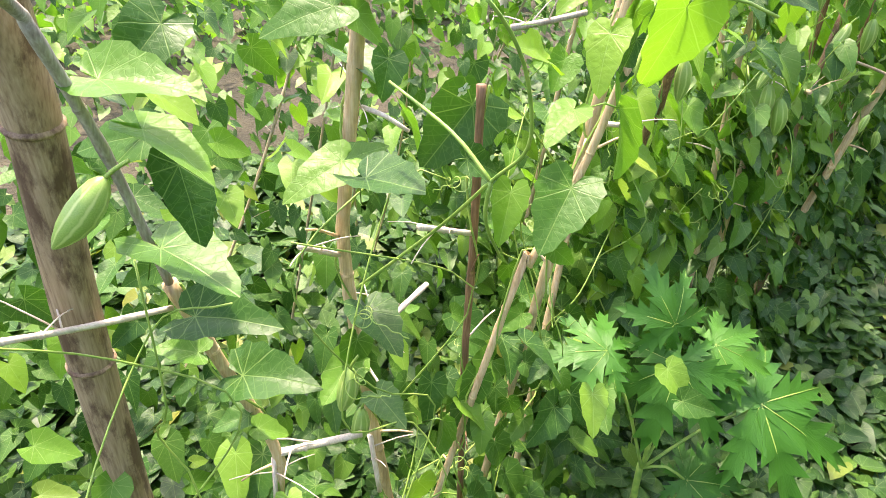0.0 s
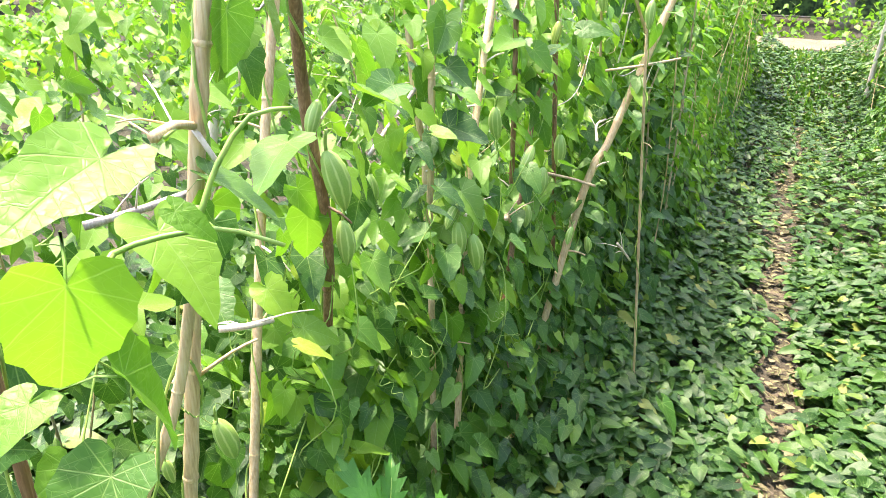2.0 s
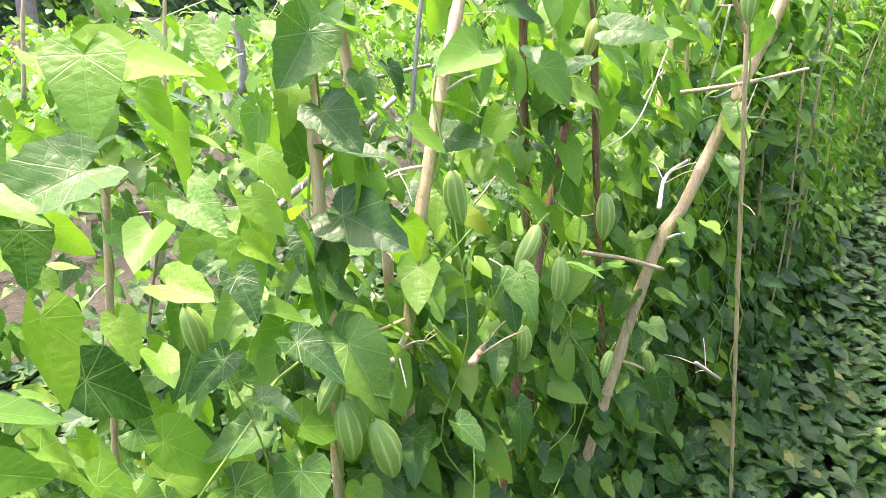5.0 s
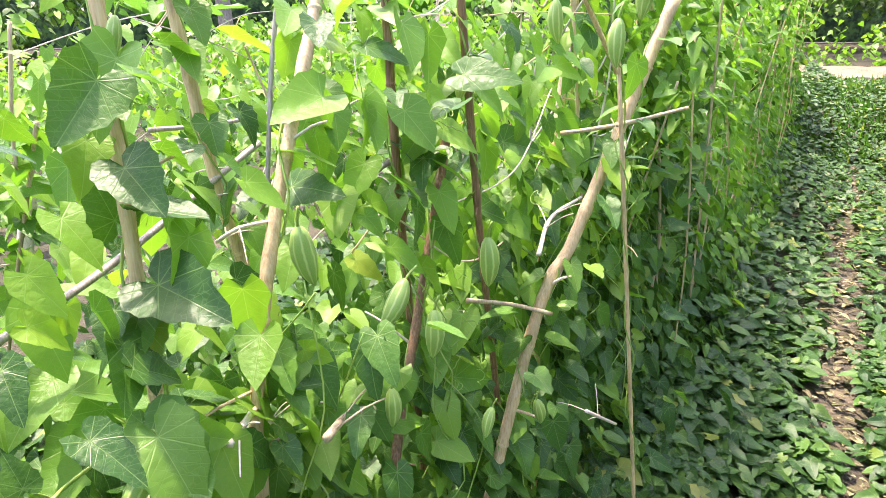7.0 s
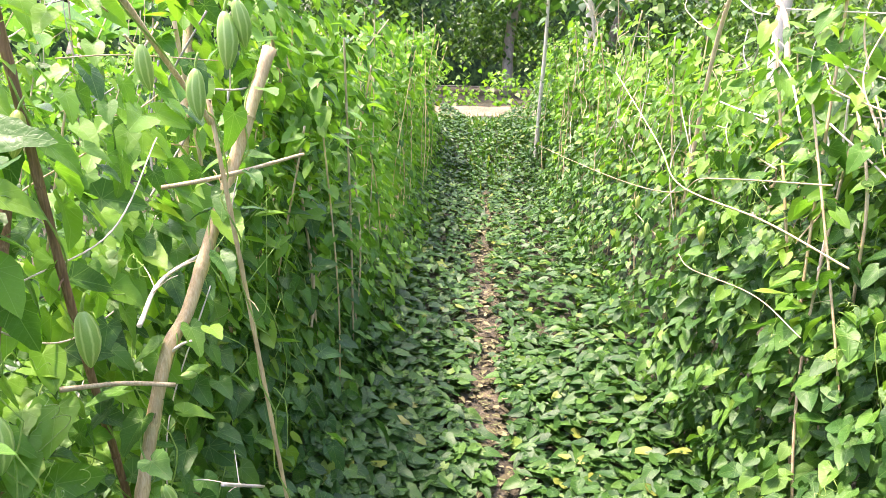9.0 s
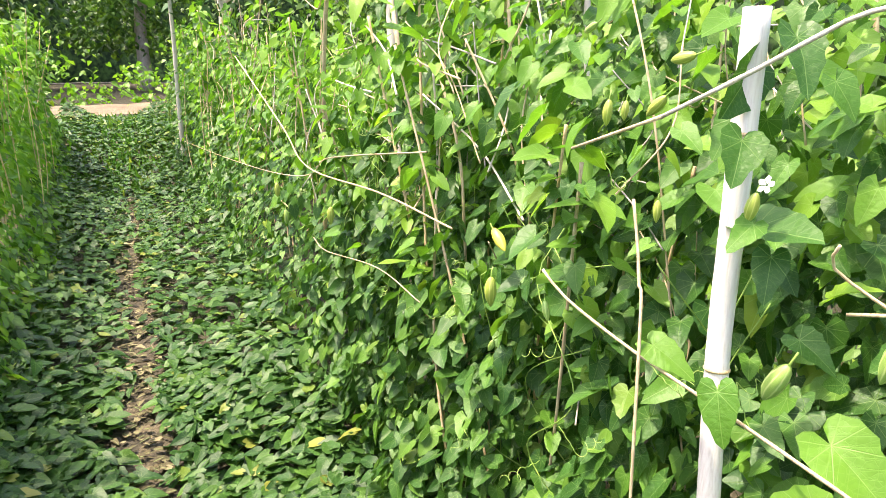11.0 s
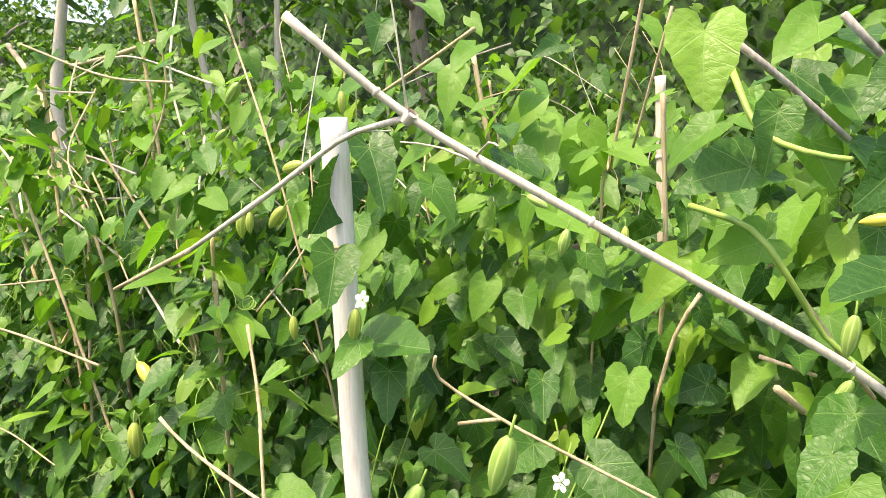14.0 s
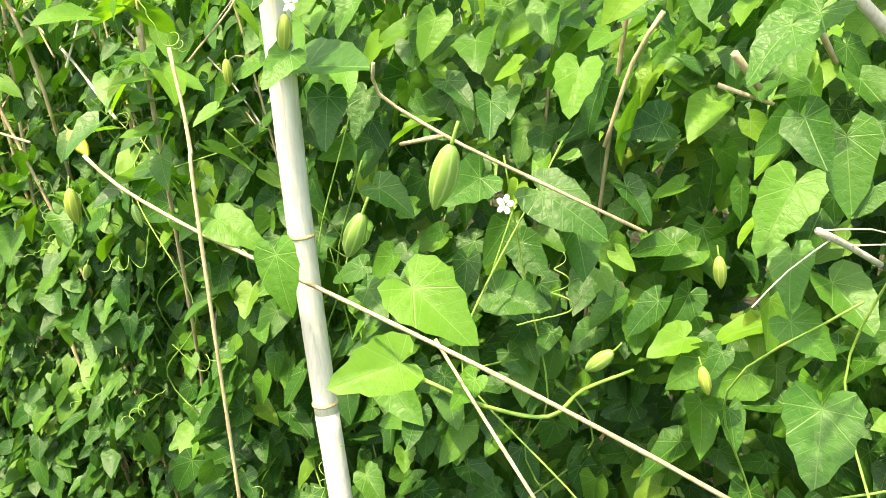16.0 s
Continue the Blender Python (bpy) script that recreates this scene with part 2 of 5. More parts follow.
def part(name, me, parent, label="", m=None):
    ob = new(name, me)
    ob.parent = parent
    if m is not None:
        ob.matrix_basis = m
    return tagged(ob, label) if label else ob


def holder(name, place, label, category, group="", kind=""):
    ob = new(name)
    ob.location, ob.empty_display_size = place, 0.05
    return tagged(ob, label, category, group, kind)


def leaf_shape(seed, rows=9, cols=(-1, -0.55, 0, 0.55, 1), width=0.41, petiole=True):
    """A heart-shaped vine leaf, one unit from its stalk to its tip along y, face up along z."""
    r = random.Random(seed)
    prof = ((0, 0.40), (0.04, 0.68), (0.10, 0.90), (0.18, 1.0), (0.30, 1.0), (0.45, 0.88), (0.60, 0.68), (0.75, 0.43), (0.88, 0.20), (0.96, 0.07), (1.0, 0.0))
    fold, droop, twist, lobe = r.uniform(0.05, 0.34), r.uniform(0.08, 0.34), r.uniform(-0.18, 0.18), r.uniform(0.18, 0.26)
    verts, uvs, faces = [], [], []
    for i in range(rows):
        s = (i / (rows - 1)) ** 1.35
        w = next(a[1] + (b[1] - a[1]) * (s - a[0]) / (b[0] - a[0]) for a, b in zip(prof, prof[1:]) if s <= b[0])
        w *= width * (1 + (0.03 if i % 2 else -0.03) * (0.1 < s < 0.95))
        for c in cols:
            x = c * w
            y = s - lobe * (1 - s) ** 3 * (1 - (abs(c) - 0.62) ** 2 / 0.38) * (c != 0) + (0.012 * r.uniform(-1, 1) if abs(c) == 1 else 0)
            z = fold * abs(x) - droop * s * s + twist * x * s + 0.030 * r.uniform(-1, 1) * abs(c) + 0.02 * math.sin(9 * s) * abs(c)
            verts.append((x, y, z))
            uvs.append((0.5 + c / 2, s))
    n = len(cols)
    for i in range(rows - 1):
        for j in range(n - 1):
            a = i * n + j
            faces.append((a, a + 1, a + n + 1, a + n))
    if petiole:
        k = len(verts)
        for step, (y, z) in enumerate(((0, -0.004), (-0.24, -0.26))):
            for a in (0.5, 2.6, 4.7):
                verts.append((0.017 * math.cos(a), y, z + 0.017 * math.sin(a)))
                uvs.append((0.5, 0.02))
        for step in range(1):
            for j in range(3):
                a, b = k + step * 3 + j, k + step * 3 + (j + 1) % 3
                faces.append((a, b, b + 3, a + 3))
    return verts, faces, uvs


def heart_leaf(seed, sectors=24, rings=(0.42, 0.76, 1.0), petiole=True):
    """A pointed heart-shaped leaf with a toothed edge, its stalk at the origin and its tip one unit along y."""
    r = random.Random(seed)
    prof = ((0, 1.0), (8, 0.86), (18, 0.735), (32, 0.625), (48, 0.55), (68, 0.495), (90, 0.465), (112, 0.44), (134, 0.39), (152, 0.30), (166, 0.15), (176, 0.04))
    wide, fold, droop, twist = r.uniform(0.68, 0.96), r.uniform(0.02, 0.40), r.uniform(0.05, 0.36), r.uniform(-0.25, 0.25)
    skew, wave = r.uniform(-0.06, 0.06), r.uniform(0.015, 0.04)
    verts, uvs, edge = [(0.0, 0.0, 0.0)], [(0.5, 0.3)], []
    for i in range(sectors + 1):
        k = 2 * i / sectors - 1
        deg = 176 * math.copysign(abs(k) ** 1.15, k)
        out = next(a[1] + (b[1] - a[1]) * (abs(deg) - a[0]) / (b[0] - a[0]) for a, b in zip(prof, prof[1:]) if abs(deg) <= b[0])
        if 0 < abs(k) < 0.93:
            out *= 1 + (0.05 if i % 2 else -0.03) + r.uniform(-0.03, 0.03)
        edge.append((radians(deg), out))
    for q in rings:
        for i, (a, out) in enumerate(edge):
            x, y = math.sin(a) * out * q * wide, math.cos(a) * out * q
            x += skew * y * y
            z = fold * abs(x) - droop * y * abs(y) + twist * x * y + wave * q * q * math.sin(3.1 * a + seed) + 0.018 * q * r.uniform(-1, 1)
            verts.append((x, y, z))
            uvs.append((0.5 + 0.5 * x, 0.3 + 0.65 * y))
    n, faces = sectors + 1, []
    for i in range(0, sectors, 2):
        faces.append((0, i + 3, i + 2, i + 1))
    for k in range(len(rings) - 1):
        for i in range(sectors):
            a = 1 + k * n + i
            faces.append((a, a + 1, a + n + 1, a + n))
    if petiole:
        k = len(verts)
        for y, z in ((0, -0.004), (-0.14, -0.12), (-0.2, -0.42)):
            for a in (0.5, 2.6, 4.7):
                verts.append((0.014 * math.cos(a), y, z + 0.014 * math.sin(a)))
                uvs.append((0.5, 0.3))
        for step in range(2):
            for j in range(3):
                a, b = k + step * 3 + j, k + step * 3 + (j + 1) % 3
                faces.append((a, b, b + 3, a + 3))
    return verts, faces, uvs


def place_leaf(base, tip_way, face, size):
    y = Vector(tip_way).normalized()
    x = y.cross(Vector(face)).normalized()
    z = x.cross(y)
    m = Matrix((x, y, z)).transposed().to_4x4()
    m.translation = base
    return m @ Matrix.Scale(size, 4)


LEAF_SHAPES = [heart_leaf(k) for k in range(8)]
MID_SHAPES = [heart_leaf(80 + k, sectors=12, rings=(0.55, 1.0), petiole=False) for k in range(6)]
FAR_SHAPES = [heart_leaf(40 + k, sectors=10, rings=(1.0,), petiole=False) for k in range(6)]
WOOD_SHAPES = [leaf_shape(100 + k, rows=4, cols=(-1, 0, 1), width=0.36, petiole=False) for k in range(6)]
SLIM_SHAPES = [leaf_shape(60 + k, rows=4, cols=(-1, 0, 1), width=0.22, petiole=False) for k in range(4)]
MESH_ONE = [mesh_from("vine_leaf", v, f, leaf_one, uv) for v, f, uv in LEAF_SHAPES]
MESH_YOUNG = [mesh_from("young_leaf", v, f, leaf_young, uv) for v, f, uv in LEAF_SHAPES]
MESH_GROUND_SHADED = [mesh_from("creeping_leaf", v, f, shaded_ground_leaf, uv) for v, f, uv in LEAF_SHAPES]
MESH_DEEP_SHADED = [mesh_from("deep_shaded_leaf", v, f, leaf_deep_shaded, uv) for v, f, uv in LEAF_SHAPES]


def joined(name, shapes, mats, mat):
    """Many leaves in one mesh."""
    groups = {}
    for i, m in enumerate(mats):
        groups.setdefault(i % len(shapes), []).append(m)
    allv, allf, alluv, start = [], [], [], 0
    for k, ms in groups.items():
        v, f, uv = shapes[k]
        v = np.asarray(v, dtype=np.float32)
        f = np.asarray(f, dtype=np.int32)
        M = np.array([[list(row) for row in m] for m in ms], dtype=np.float32)
        p = np.einsum("nij,kj->nki", M[:, :3, :3], v) + M[:, None, :3, 3]
        off = start + np.arange(len(ms), dtype=np.int32)[:, None, None] * len(v)
        allv.append(p.reshape(-1, 3))
        allf.append((f[None] + off).reshape(-1, 4))
        alluv.append(np.tile(np.asarray(uv, dtype=np.float32)[f.ravel()], (len(ms), 1)))
        start += len(v) * len(ms)
    V, Q, T = np.concatenate(allv), np.concatenate(allf), np.concatenate(alluv)
    me = bpy.data.meshes.new(name)
    me.vertices.add(len(V))
    me.vertices.foreach_set("co", V.ravel())
    me.loops.add(Q.size)
    me.loops.foreach_set("vertex_index", Q.ravel())
    me.polygons.add(len(Q))
    me.polygons.foreach_set("loop_start", np.arange(0, Q.size, 4, dtype=np.int32))
    me.update(calc_edges=True)
    layer = me.uv_layers.new(name="UVMap")
    layer.data.foreach_set("uv", T.ravel())
    me.polygons.foreach_set("use_smooth", np.ones(len(Q), dtype=bool))
    me.materials.append(mat)
    me.validate()
    return me


def smooth_line(points, step=0.03):
    """Points along a soft line through the given ones."""
    p = [Vector(q) for q in points]
    p = [p[0] * 2 - p[1], *p, p[-1] * 2 - p[-2]]
    out = []
    for a, b, c, d in zip(p, p[1:], p[2:], p[3:]):
        n = max(2, int((c - b).length / step))
        for i in range(n):
            t = i / n
            out.append(0.5 * (2 * b + (c - a) * t + (2 * a - 5 * b + 4 * c - d) * t * t + (3 * b - a - 3 * c + d) * t ** 3))
    return [*out, p[-2]]


def tube(points, radius, sides=8, taper=0.85, knots=0.0, wobble=0.0, seed=1, step=0.03):
    """A round stem along a line; knots: metres between swollen joints."""
    line = smooth_line(points, step)
    r, verts, faces, uvs = random.Random(seed), [], [], []
    far, length = 0.0, sum((b - a).length for a, b in zip(line, line[1:]))
    side = Vector((0.31, 0.87, 0.21))
    for i, q in enumerate(line):
        way = (line[min(i + 1, len(line) - 1)] - line[max(i - 1, 0)]).normalized()
        x = (side - way * side.dot(way)).normalized()
        y = way.cross(x)
        far += (q - line[i - 1]).length if i else 0
        w = radius * (1 + (taper - 1) * far / max(length, 1e-6)) * (1 + wobble * r.uniform(-1, 1))
        if knots and (far % knots) < step * 1.01:
            w *= 1.13
        for k in range(sides):
            a = 2 * math.pi * k / sides
            verts.append(q + (x * math.cos(a) + y * math.sin(a)) * w)
            uvs.append((k / sides, far))
    for i in range(len(line) - 1):
        for k in range(sides):
            a, b = i * sides + k, i * sides + (k + 1) % sides
            faces.append((a, b, b + sides, a + sides))
    faces.append(tuple(range(sides))[::-1])
    faces.append(tuple(range((len(line) - 1) * sides, len(line) * sides)))
    return verts, faces, uvs


def tube_mesh(name, points, radius, mat, **more):
    v, f, uv = tube(points, radius, **more)
    return mesh_from(name, v, f, mat, uv)


# ---- ground, trail, road ----
def sheet(name, u0, u1, v0, v1, nu, nv, mat, height, label):
    verts, faces = [], []
    for i in range(nu + 1):
        for j in range(nv + 1):
            u, v = u0 + (u1 - u0) * i / nu, v0 + (v1 - v0) * j / nv
            verts.append(at(u, v, height(u, v, j / nv)))
    for i in range(nu):
        for j in range(nv):
            a = i * (nv + 1) + j
            faces.append((a, a + nv + 1, a + nv + 2, a + 1))
    ob = new(name, mesh_from(name, verts, faces, mat))
    return tagged(ob, label, name.split("_")[0], kind="structure")


def wavy(u, v, a=0.012):
    return a * noise.noise(Vector((u * 2.3, v * 2.3, 0.4)))


def trail_v(u):
    return 0.40 + 0.035 * math.sin(u * 0.9) + 0.025 * math.sin(u * 2.7) + 0.015 * math.sin(u * 6.1)


sheet("ground", -600, 600, -600, 600, 2, 2, soil, lambda u, v, j: -0.03, "dark field soil under the creeping vines")
sheet("ground_bank", 8.4, 60, -40, 40, 86, 40, soil, lambda u, v, j: -0.025, "weedy ground rising to the farm track")
sheet("ground_field", -3, 15, -6, 6, 120, 90, soil, lambda u, v, j: wavy(u, v, 0.02), "uneven dark soil of the vegetable field")
verts, faces = [], []
for i in range(241):
    u = -1.5 + i * 0.055
    for j in range(9):
        k = j / 4 - 1
        wide = 0.115 + 0.06 * noise.noise(Vector((u * 1.5, 3.1 + k, 0)))
        verts.append(at(u, trail_v(u) + k * wide, 0.025 - 0.012 * (1 - k * k) + 0.012 * noise.noise(Vector((u * 9, k * 3, 1)))))
for i in range(240):
    for j in range(8):
        a = i * 9 + j
        faces.append((a, a + 9, a + 10, a + 1))
tagged(new("trail", mesh_from("trail", verts, faces, path_soil)), "narrow trodden earth footpath with dry litter", "footpath", kind="structure")
sheet("road", 12.9, 17.0, -9, 14, 24, 60, road_soil, lambda u, v, j: 0.02 + 0.09 * noise.noise(Vector((u * 1.3, v * 1.3, 2))), "dry pale earth farm track")


# ---- sticks ----
NAMES = {
    "tan": ("bamboo_stake", "slender tan bamboo stake wound with green vine", "stake"),
    "dark": ("bamboo_stake", "dark weathered thin stake standing among vines", "stake"),
    "grey": ("dry_branch", "grey dry bamboo branch leaning in the vines", "branch"),
    "straw": ("bamboo_twig", "thin straw-coloured bamboo twig among the leaves", "branch"),
    "pale": ("bamboo_branch", "pale dry bamboo branch with knotted joints", "branch"),
    "post": ("bamboo_post", "whitened bamboo post with a ring joint", "post"),
    "bamboo": ("bamboo_pole", "thick brown blotched bamboo pole, leaning", "pole"),
}


def ring(radius, height, mat, sides=16):
    verts, faces = [], []
    for z, r in ((-1, 1.0), (-0.3, 1.10), (0.25, 1.10), (1, 1.0)):
        for k in range(sides):
            a = 2 * math.pi * k / sides
            verts.append((radius * r * math.cos(a), radius * r * math.sin(a), z * height))
    for i in range(3):
        for k in range(sides):
            a, b = i * sides + k, i * sides + (k + 1) % sides
            faces.append((a, b, b + sides, a + sides))
    return mesh_from("joint", verts, faces, mat)


def stick(radius, kind, points, seed, rooted=True, vine=True, joints=()):
    """A cane with its joints, side twigs and the vine stem that climbs it."""
    r = random.Random(seed)
    name, label, category = NAMES[kind]
    line = [at(*p) for p in points]
    low = min(line, key=lambda q: q.z)
    if rooted:
        if line[-1].z > line[0].z:
            line.reverse()
        way = line[-1] - line[-2]
        flat = Vector((way.x, way.y, 0)) / max(0.08, abs(way.z)) * line[-1].z
        foot = line[-1] + flat * min(1.0, 0.22 / max(0.01, flat.length))
        foot.z = -0.03
        line.append(foot)
        low = foot
    top = holder(name, Vector((low.x, low.y, max(low.z, 0))), label, category, "canes of the vine rows")
    local = [q - top.location for q in line]
    mat = STICKS[kind]
    big = kind in ("post", "bamboo")
    part("cane", tube_mesh("cane", local, radius, mat, sides=16 if big else 9 if radius > 0.0045 else 6, knots=0.0 if big else r.uniform(0.09, 0.15), wobble=0.012 if big or radius > 0.006 else 0.04, taper=0.95, seed=seed, step=0.02), top)
    path = smooth_line(local, 0.02)
    if big:
        for a, b in zip(path, path[1:]):
            if any(min(a.z, b.z) <= z < max(a.z, b.z) for z in joints):
                m = (b - a).to_track_quat("Z", "Y").to_matrix().to_4x4()
                m.translation = b
                part("joint", ring(radius, radius * 0.16, STICKS["tan" if kind == "post" else "bamboo"]), top, m=m)
    elif radius > 0.004 or (kind == "pale" and seed < 900 and radius > 0.0019):
        if kind == "pale" or radius > 0.005:
            gap = int((r.uniform(0.10, 0.16) if kind == "pale" else r.uniform(0.18, 0.27)) / 0.02)
            for i in range(gap // 2, len(path) - 2, gap):
                m = (path[i + 1] - path[i]).to_track_quat("Z", "Y").to_matrix().to_4x4()
                m.translation = path[i]
                part("joint", ring(radius * (1.14 if kind == "pale" else 1.03), radius * 0.35, mat, 10), top, m=m)
        for q in range(3):
            i = r.randrange(len(path) // 6, max(len(path) // 6 + 1, int(len(path) * 0.65)))
            way = Vector((r.uniform(-1, 1), r.uniform(-1, 1), r.uniform(-0.2, 0.6))).normalized()
            n = r.uniform(0.03, 0.10)
            p = path[i]
            part("twig", tube_mesh("twig", [p, p + way * n * 0.6 + UP * 0.004, p + way * n], radius * 0.30, STICKS["pale" if q % 2 else kind], sides=6, taper=0.6, seed=seed + q), top)
    if vine and kind in ("tan", "dark"):
        turns, coil = r.uniform(8, 13), []
        some = path[::3]
        for i, p in enumerate(some):
            a = turns * i / 6.0
            coil.append(p + Vector((math.cos(a), math.sin(a), 0)) * (radius + 0.004 + 0.004 * math.sin(i * 0.7)))
        part("climbing_stem", tube_mesh("climbing_stem", coil, 0.0017, green_stem, sides=6, seed=seed), top, "thin green climbing vine stem")
    return top


STAKES_A = [
    (0.0074, "tan", [(1.559, -0.449, 1.913), (1.532, -0.420, 1.495), (1.513, -0.400, 1.205), (1.512, -0.400, 1.077), (1.488, -0.380, 0.942)]),
    (0.0084, "tan", [(2.042, -0.476, 1.874), (1.833, -0.420, 1.514), (1.684, -0.380, 1.258), (1.610, -0.360, 1.055), (1.592, -0.350, 0.882)]),
    (0.0091, "tan", [(1.733, -0.652, 1.915), (1.770, -0.620, 1.498), (1.793, -0.600, 1.239), (1.816, -0.580, 1.061), (1.783, -0.550, 0.801)]),
    (0.0070, "dark", [(2.002, -0.461, 1.938), (1.990, -0.430, 1.519), (1.982, -0.410, 1.245), (2.018, -0.410, 0.913)]),
    (0.0066, "dark", [(2.046, -0.381, 1.937), (2.090, -0.360, 1.520), (2.133, -0.340, 1.116), (2.188, -0.330, 0.814), (2.240, -0.330, 0.567)]),
    (0.0127, "tan", [(3.140, -0.528, 1.884), (2.976, -0.500, 1.498), (2.800, -0.470, 1.083), (2.694, -0.450, 0.803), (2.656, -0.420, 0.415)]),
    (0.0115, "tan", [(2.436, -0.115, 1.513), (2.348, -0.166, 1.298), (2.262, -0.214, 1.090), (2.185, -0.260, 0.900)]),
    (0.0077, "dark", [(2.087, -0.380, 1.312), (2.036, -0.370, 1.203), (1.956, -0.360, 1.027), (1.823, -0.330, 0.755)]),
    (0.0035, "grey", [(1.936, -0.500, 1.905), (1.840, -0.500, 1.496), (1.820, -0.500, 1.411), (1.791, -0.500, 1.245)]),
    (0.0043, "tan", [(1.860, -0.238, 1.784), (2.148, -0.170, 1.486), (2.233, -0.150, 1.398), (2.250, -0.140, 1.311)]),
    (0.0049, "grey", [(1.899, -0.620, 1.293), (1.596, -0.550, 1.210), (1.408, -0.480, 1.192)]),
]
STAKES_A_NEAR = [
    (0.0231, "bamboo", [(0.145, -0.400, 1.384), (0.153, -0.430, 1.255), (0.146, -0.450, 1.041), (0.146, -0.460, 0.763), (0.147, -0.460, 0.645)]),
    (0.0054, "grey", [(-0.038, -0.041, 1.629), (0.135, -0.330, 1.378), (0.153, -0.360, 1.352), (0.193, -0.400, 1.234), (0.217, -0.420, 1.137), (0.235, -0.430, 1.054)]),
    (0.0081, "tan", [(0.235, -0.430, 1.054), (0.275, -0.430, 0.917), (0.329, -0.420, 0.720), (0.310, -0.400, 0.591)]),
    (0.0094, "tan", [(0.542, -0.413, 1.760), (0.502, -0.430, 1.342), (0.478, -0.440, 1.090), (0.480, -0.450, 0.981), (0.498, -0.440, 0.768), (0.542, -0.420, 0.414)]),
    (0.0057, "dark", [(0.610, -0.340, 1.226), (0.609, -0.330, 1.016), (0.614, -0.330, 0.787), (0.620, -0.320, 0.525)]),
    (0.0056, "tan", [(0.730, -0.220, 1.257), (0.705, -0.240, 1.124), (0.633, -0.250, 1.001), (0.609, -0.260, 0.936)]),
    (0.0082, "tan", [(0.864, -0.216, 1.934), (0.810, -0.250, 1.519), (0.794, -0.260, 1.396), (0.786, -0.270, 1.299), (0.774, -0.280, 1.171)]),
    (0.0081, "dark", [(0.938, -0.262, 1.600), (1.002, -0.310, 1.419), (1.040, -0.325, 1.300), (1.074, -0.335, 1.190), (1.110, -0.360, 1.070), (1.156, -0.402, 0.940)]),
    (0.0078, "tan", [(1.315, -0.531, 1.924), (1.194, -0.500, 1.523), (1.116, -0.480, 1.264), (0.978, -0.420, 0.801)]),
]
STAKES_B = [
    (0.0020, "straw", [(2.587, 1.302, 2.079), (2.354, 1.250, 1.733), (2.220, 1.220, 1.534), (2.155, 1.220, 1.356), (2.111, 1.240, 1.097)]),
    (0.0090, "straw", [(3.629, 1.207, 2.350), (3.845, 1.220, 1.990), (4.175, 1.240, 1.441)]),
    (0.0041, "straw", [(2.951, 1.200, 1.449), (2.820, 1.200, 1.230), (2.812, 1.220, 0.921)]),
    (0.0020, "straw", [(1.931, 0.980, 1.311), (1.889, 0.960, 1.227), (1.832, 0.920, 1.082)]),
    (0.0021, "straw", [(1.528, 1.239, 1.999), (1.637, 1.300, 1.598), (1.673, 1.320, 1.466), (1.704, 1.350, 1.354)]),
    (0.0026, "straw", [(1.603, 1.300, 1.546), (1.605, 1.320, 1.356), (1.627, 1.350, 1.158)]),
    (0.0091, "pale", [(1.790, 1.750, 1.610), (1.784, 1.750, 1.425), (1.774, 1.750, 1.199), (1.748, 1.750, 0.888)]),
    (0.0139, "straw", [(5.525, 1.900, 2.138), (5.090, 1.850, 1.906), (4.706, 1.800, 1.509)]),
]
BRANCHES_B = [
    (0.0026, "pale", [(1.605, 0.810, 1.563), (1.558, 0.850, 1.510), (1.493, 0.885, 1.465), (1.421, 0.925, 1.417), (1.368, 0.960, 1.379), (1.319, 1.000, 1.328), (1.291, 1.020, 1.300), (1.245, 1.052, 1.256), (1.195, 1.087, 1.208)]),
    (0.0017, "pale", [(1.557, 0.850, 1.509), (1.581, 0.845, 1.505), (1.604, 0.840, 1.498), (1.651, 0.825, 1.469), (1.721, 0.810, 1.432)]),
    (0.0016, "straw", [(1.721, 0.810, 1.432), (1.820, 0.800, 1.396)]),
    (0.0016, "straw", [(1.695, 1.020, 1.308), (1.709, 1.040, 1.279), (1.653, 1.060, 1.246), (1.593, 1.080, 1.220), (1.487, 1.120, 1.174)]),
    (0.0021, "straw", [(1.653, 1.060, 1.246), (1.695, 1.050, 1.234)]),
    (0.0020, "straw", [(2.029, 0.920, 1.201), (1.987, 0.930, 1.172), (1.866, 0.940, 1.145), (1.700, 0.960, 1.117), (1.558, 0.980, 1.088), (1.441, 1.000, 1.057), (1.366, 1.020, 1.028)]),
    (0.0016, "straw", [(1.619, 1.000, 1.082), (1.557, 0.980, 1.044), (1.485, 0.950, 1.013)]),
    (0.0029, "straw", [(4.656, 0.950, 1.481), (3.840, 0.970, 1.233), (3.594, 1.000, 1.108), (3.008, 1.050, 1.117), (2.661, 1.100, 1.091)]),
    (0.0022, "straw", [(12.099, 1.000, -0.105), (4.681, 1.020, 0.942), (3.431, 1.040, 1.160), (2.719, 1.060, 1.266)]),
    (0.0014, "straw", [(3.289, 0.930, 0.934), (3.186, 0.940, 0.917), (2.772, 0.950, 0.983), (2.557, 0.970, 0.963)]),
]
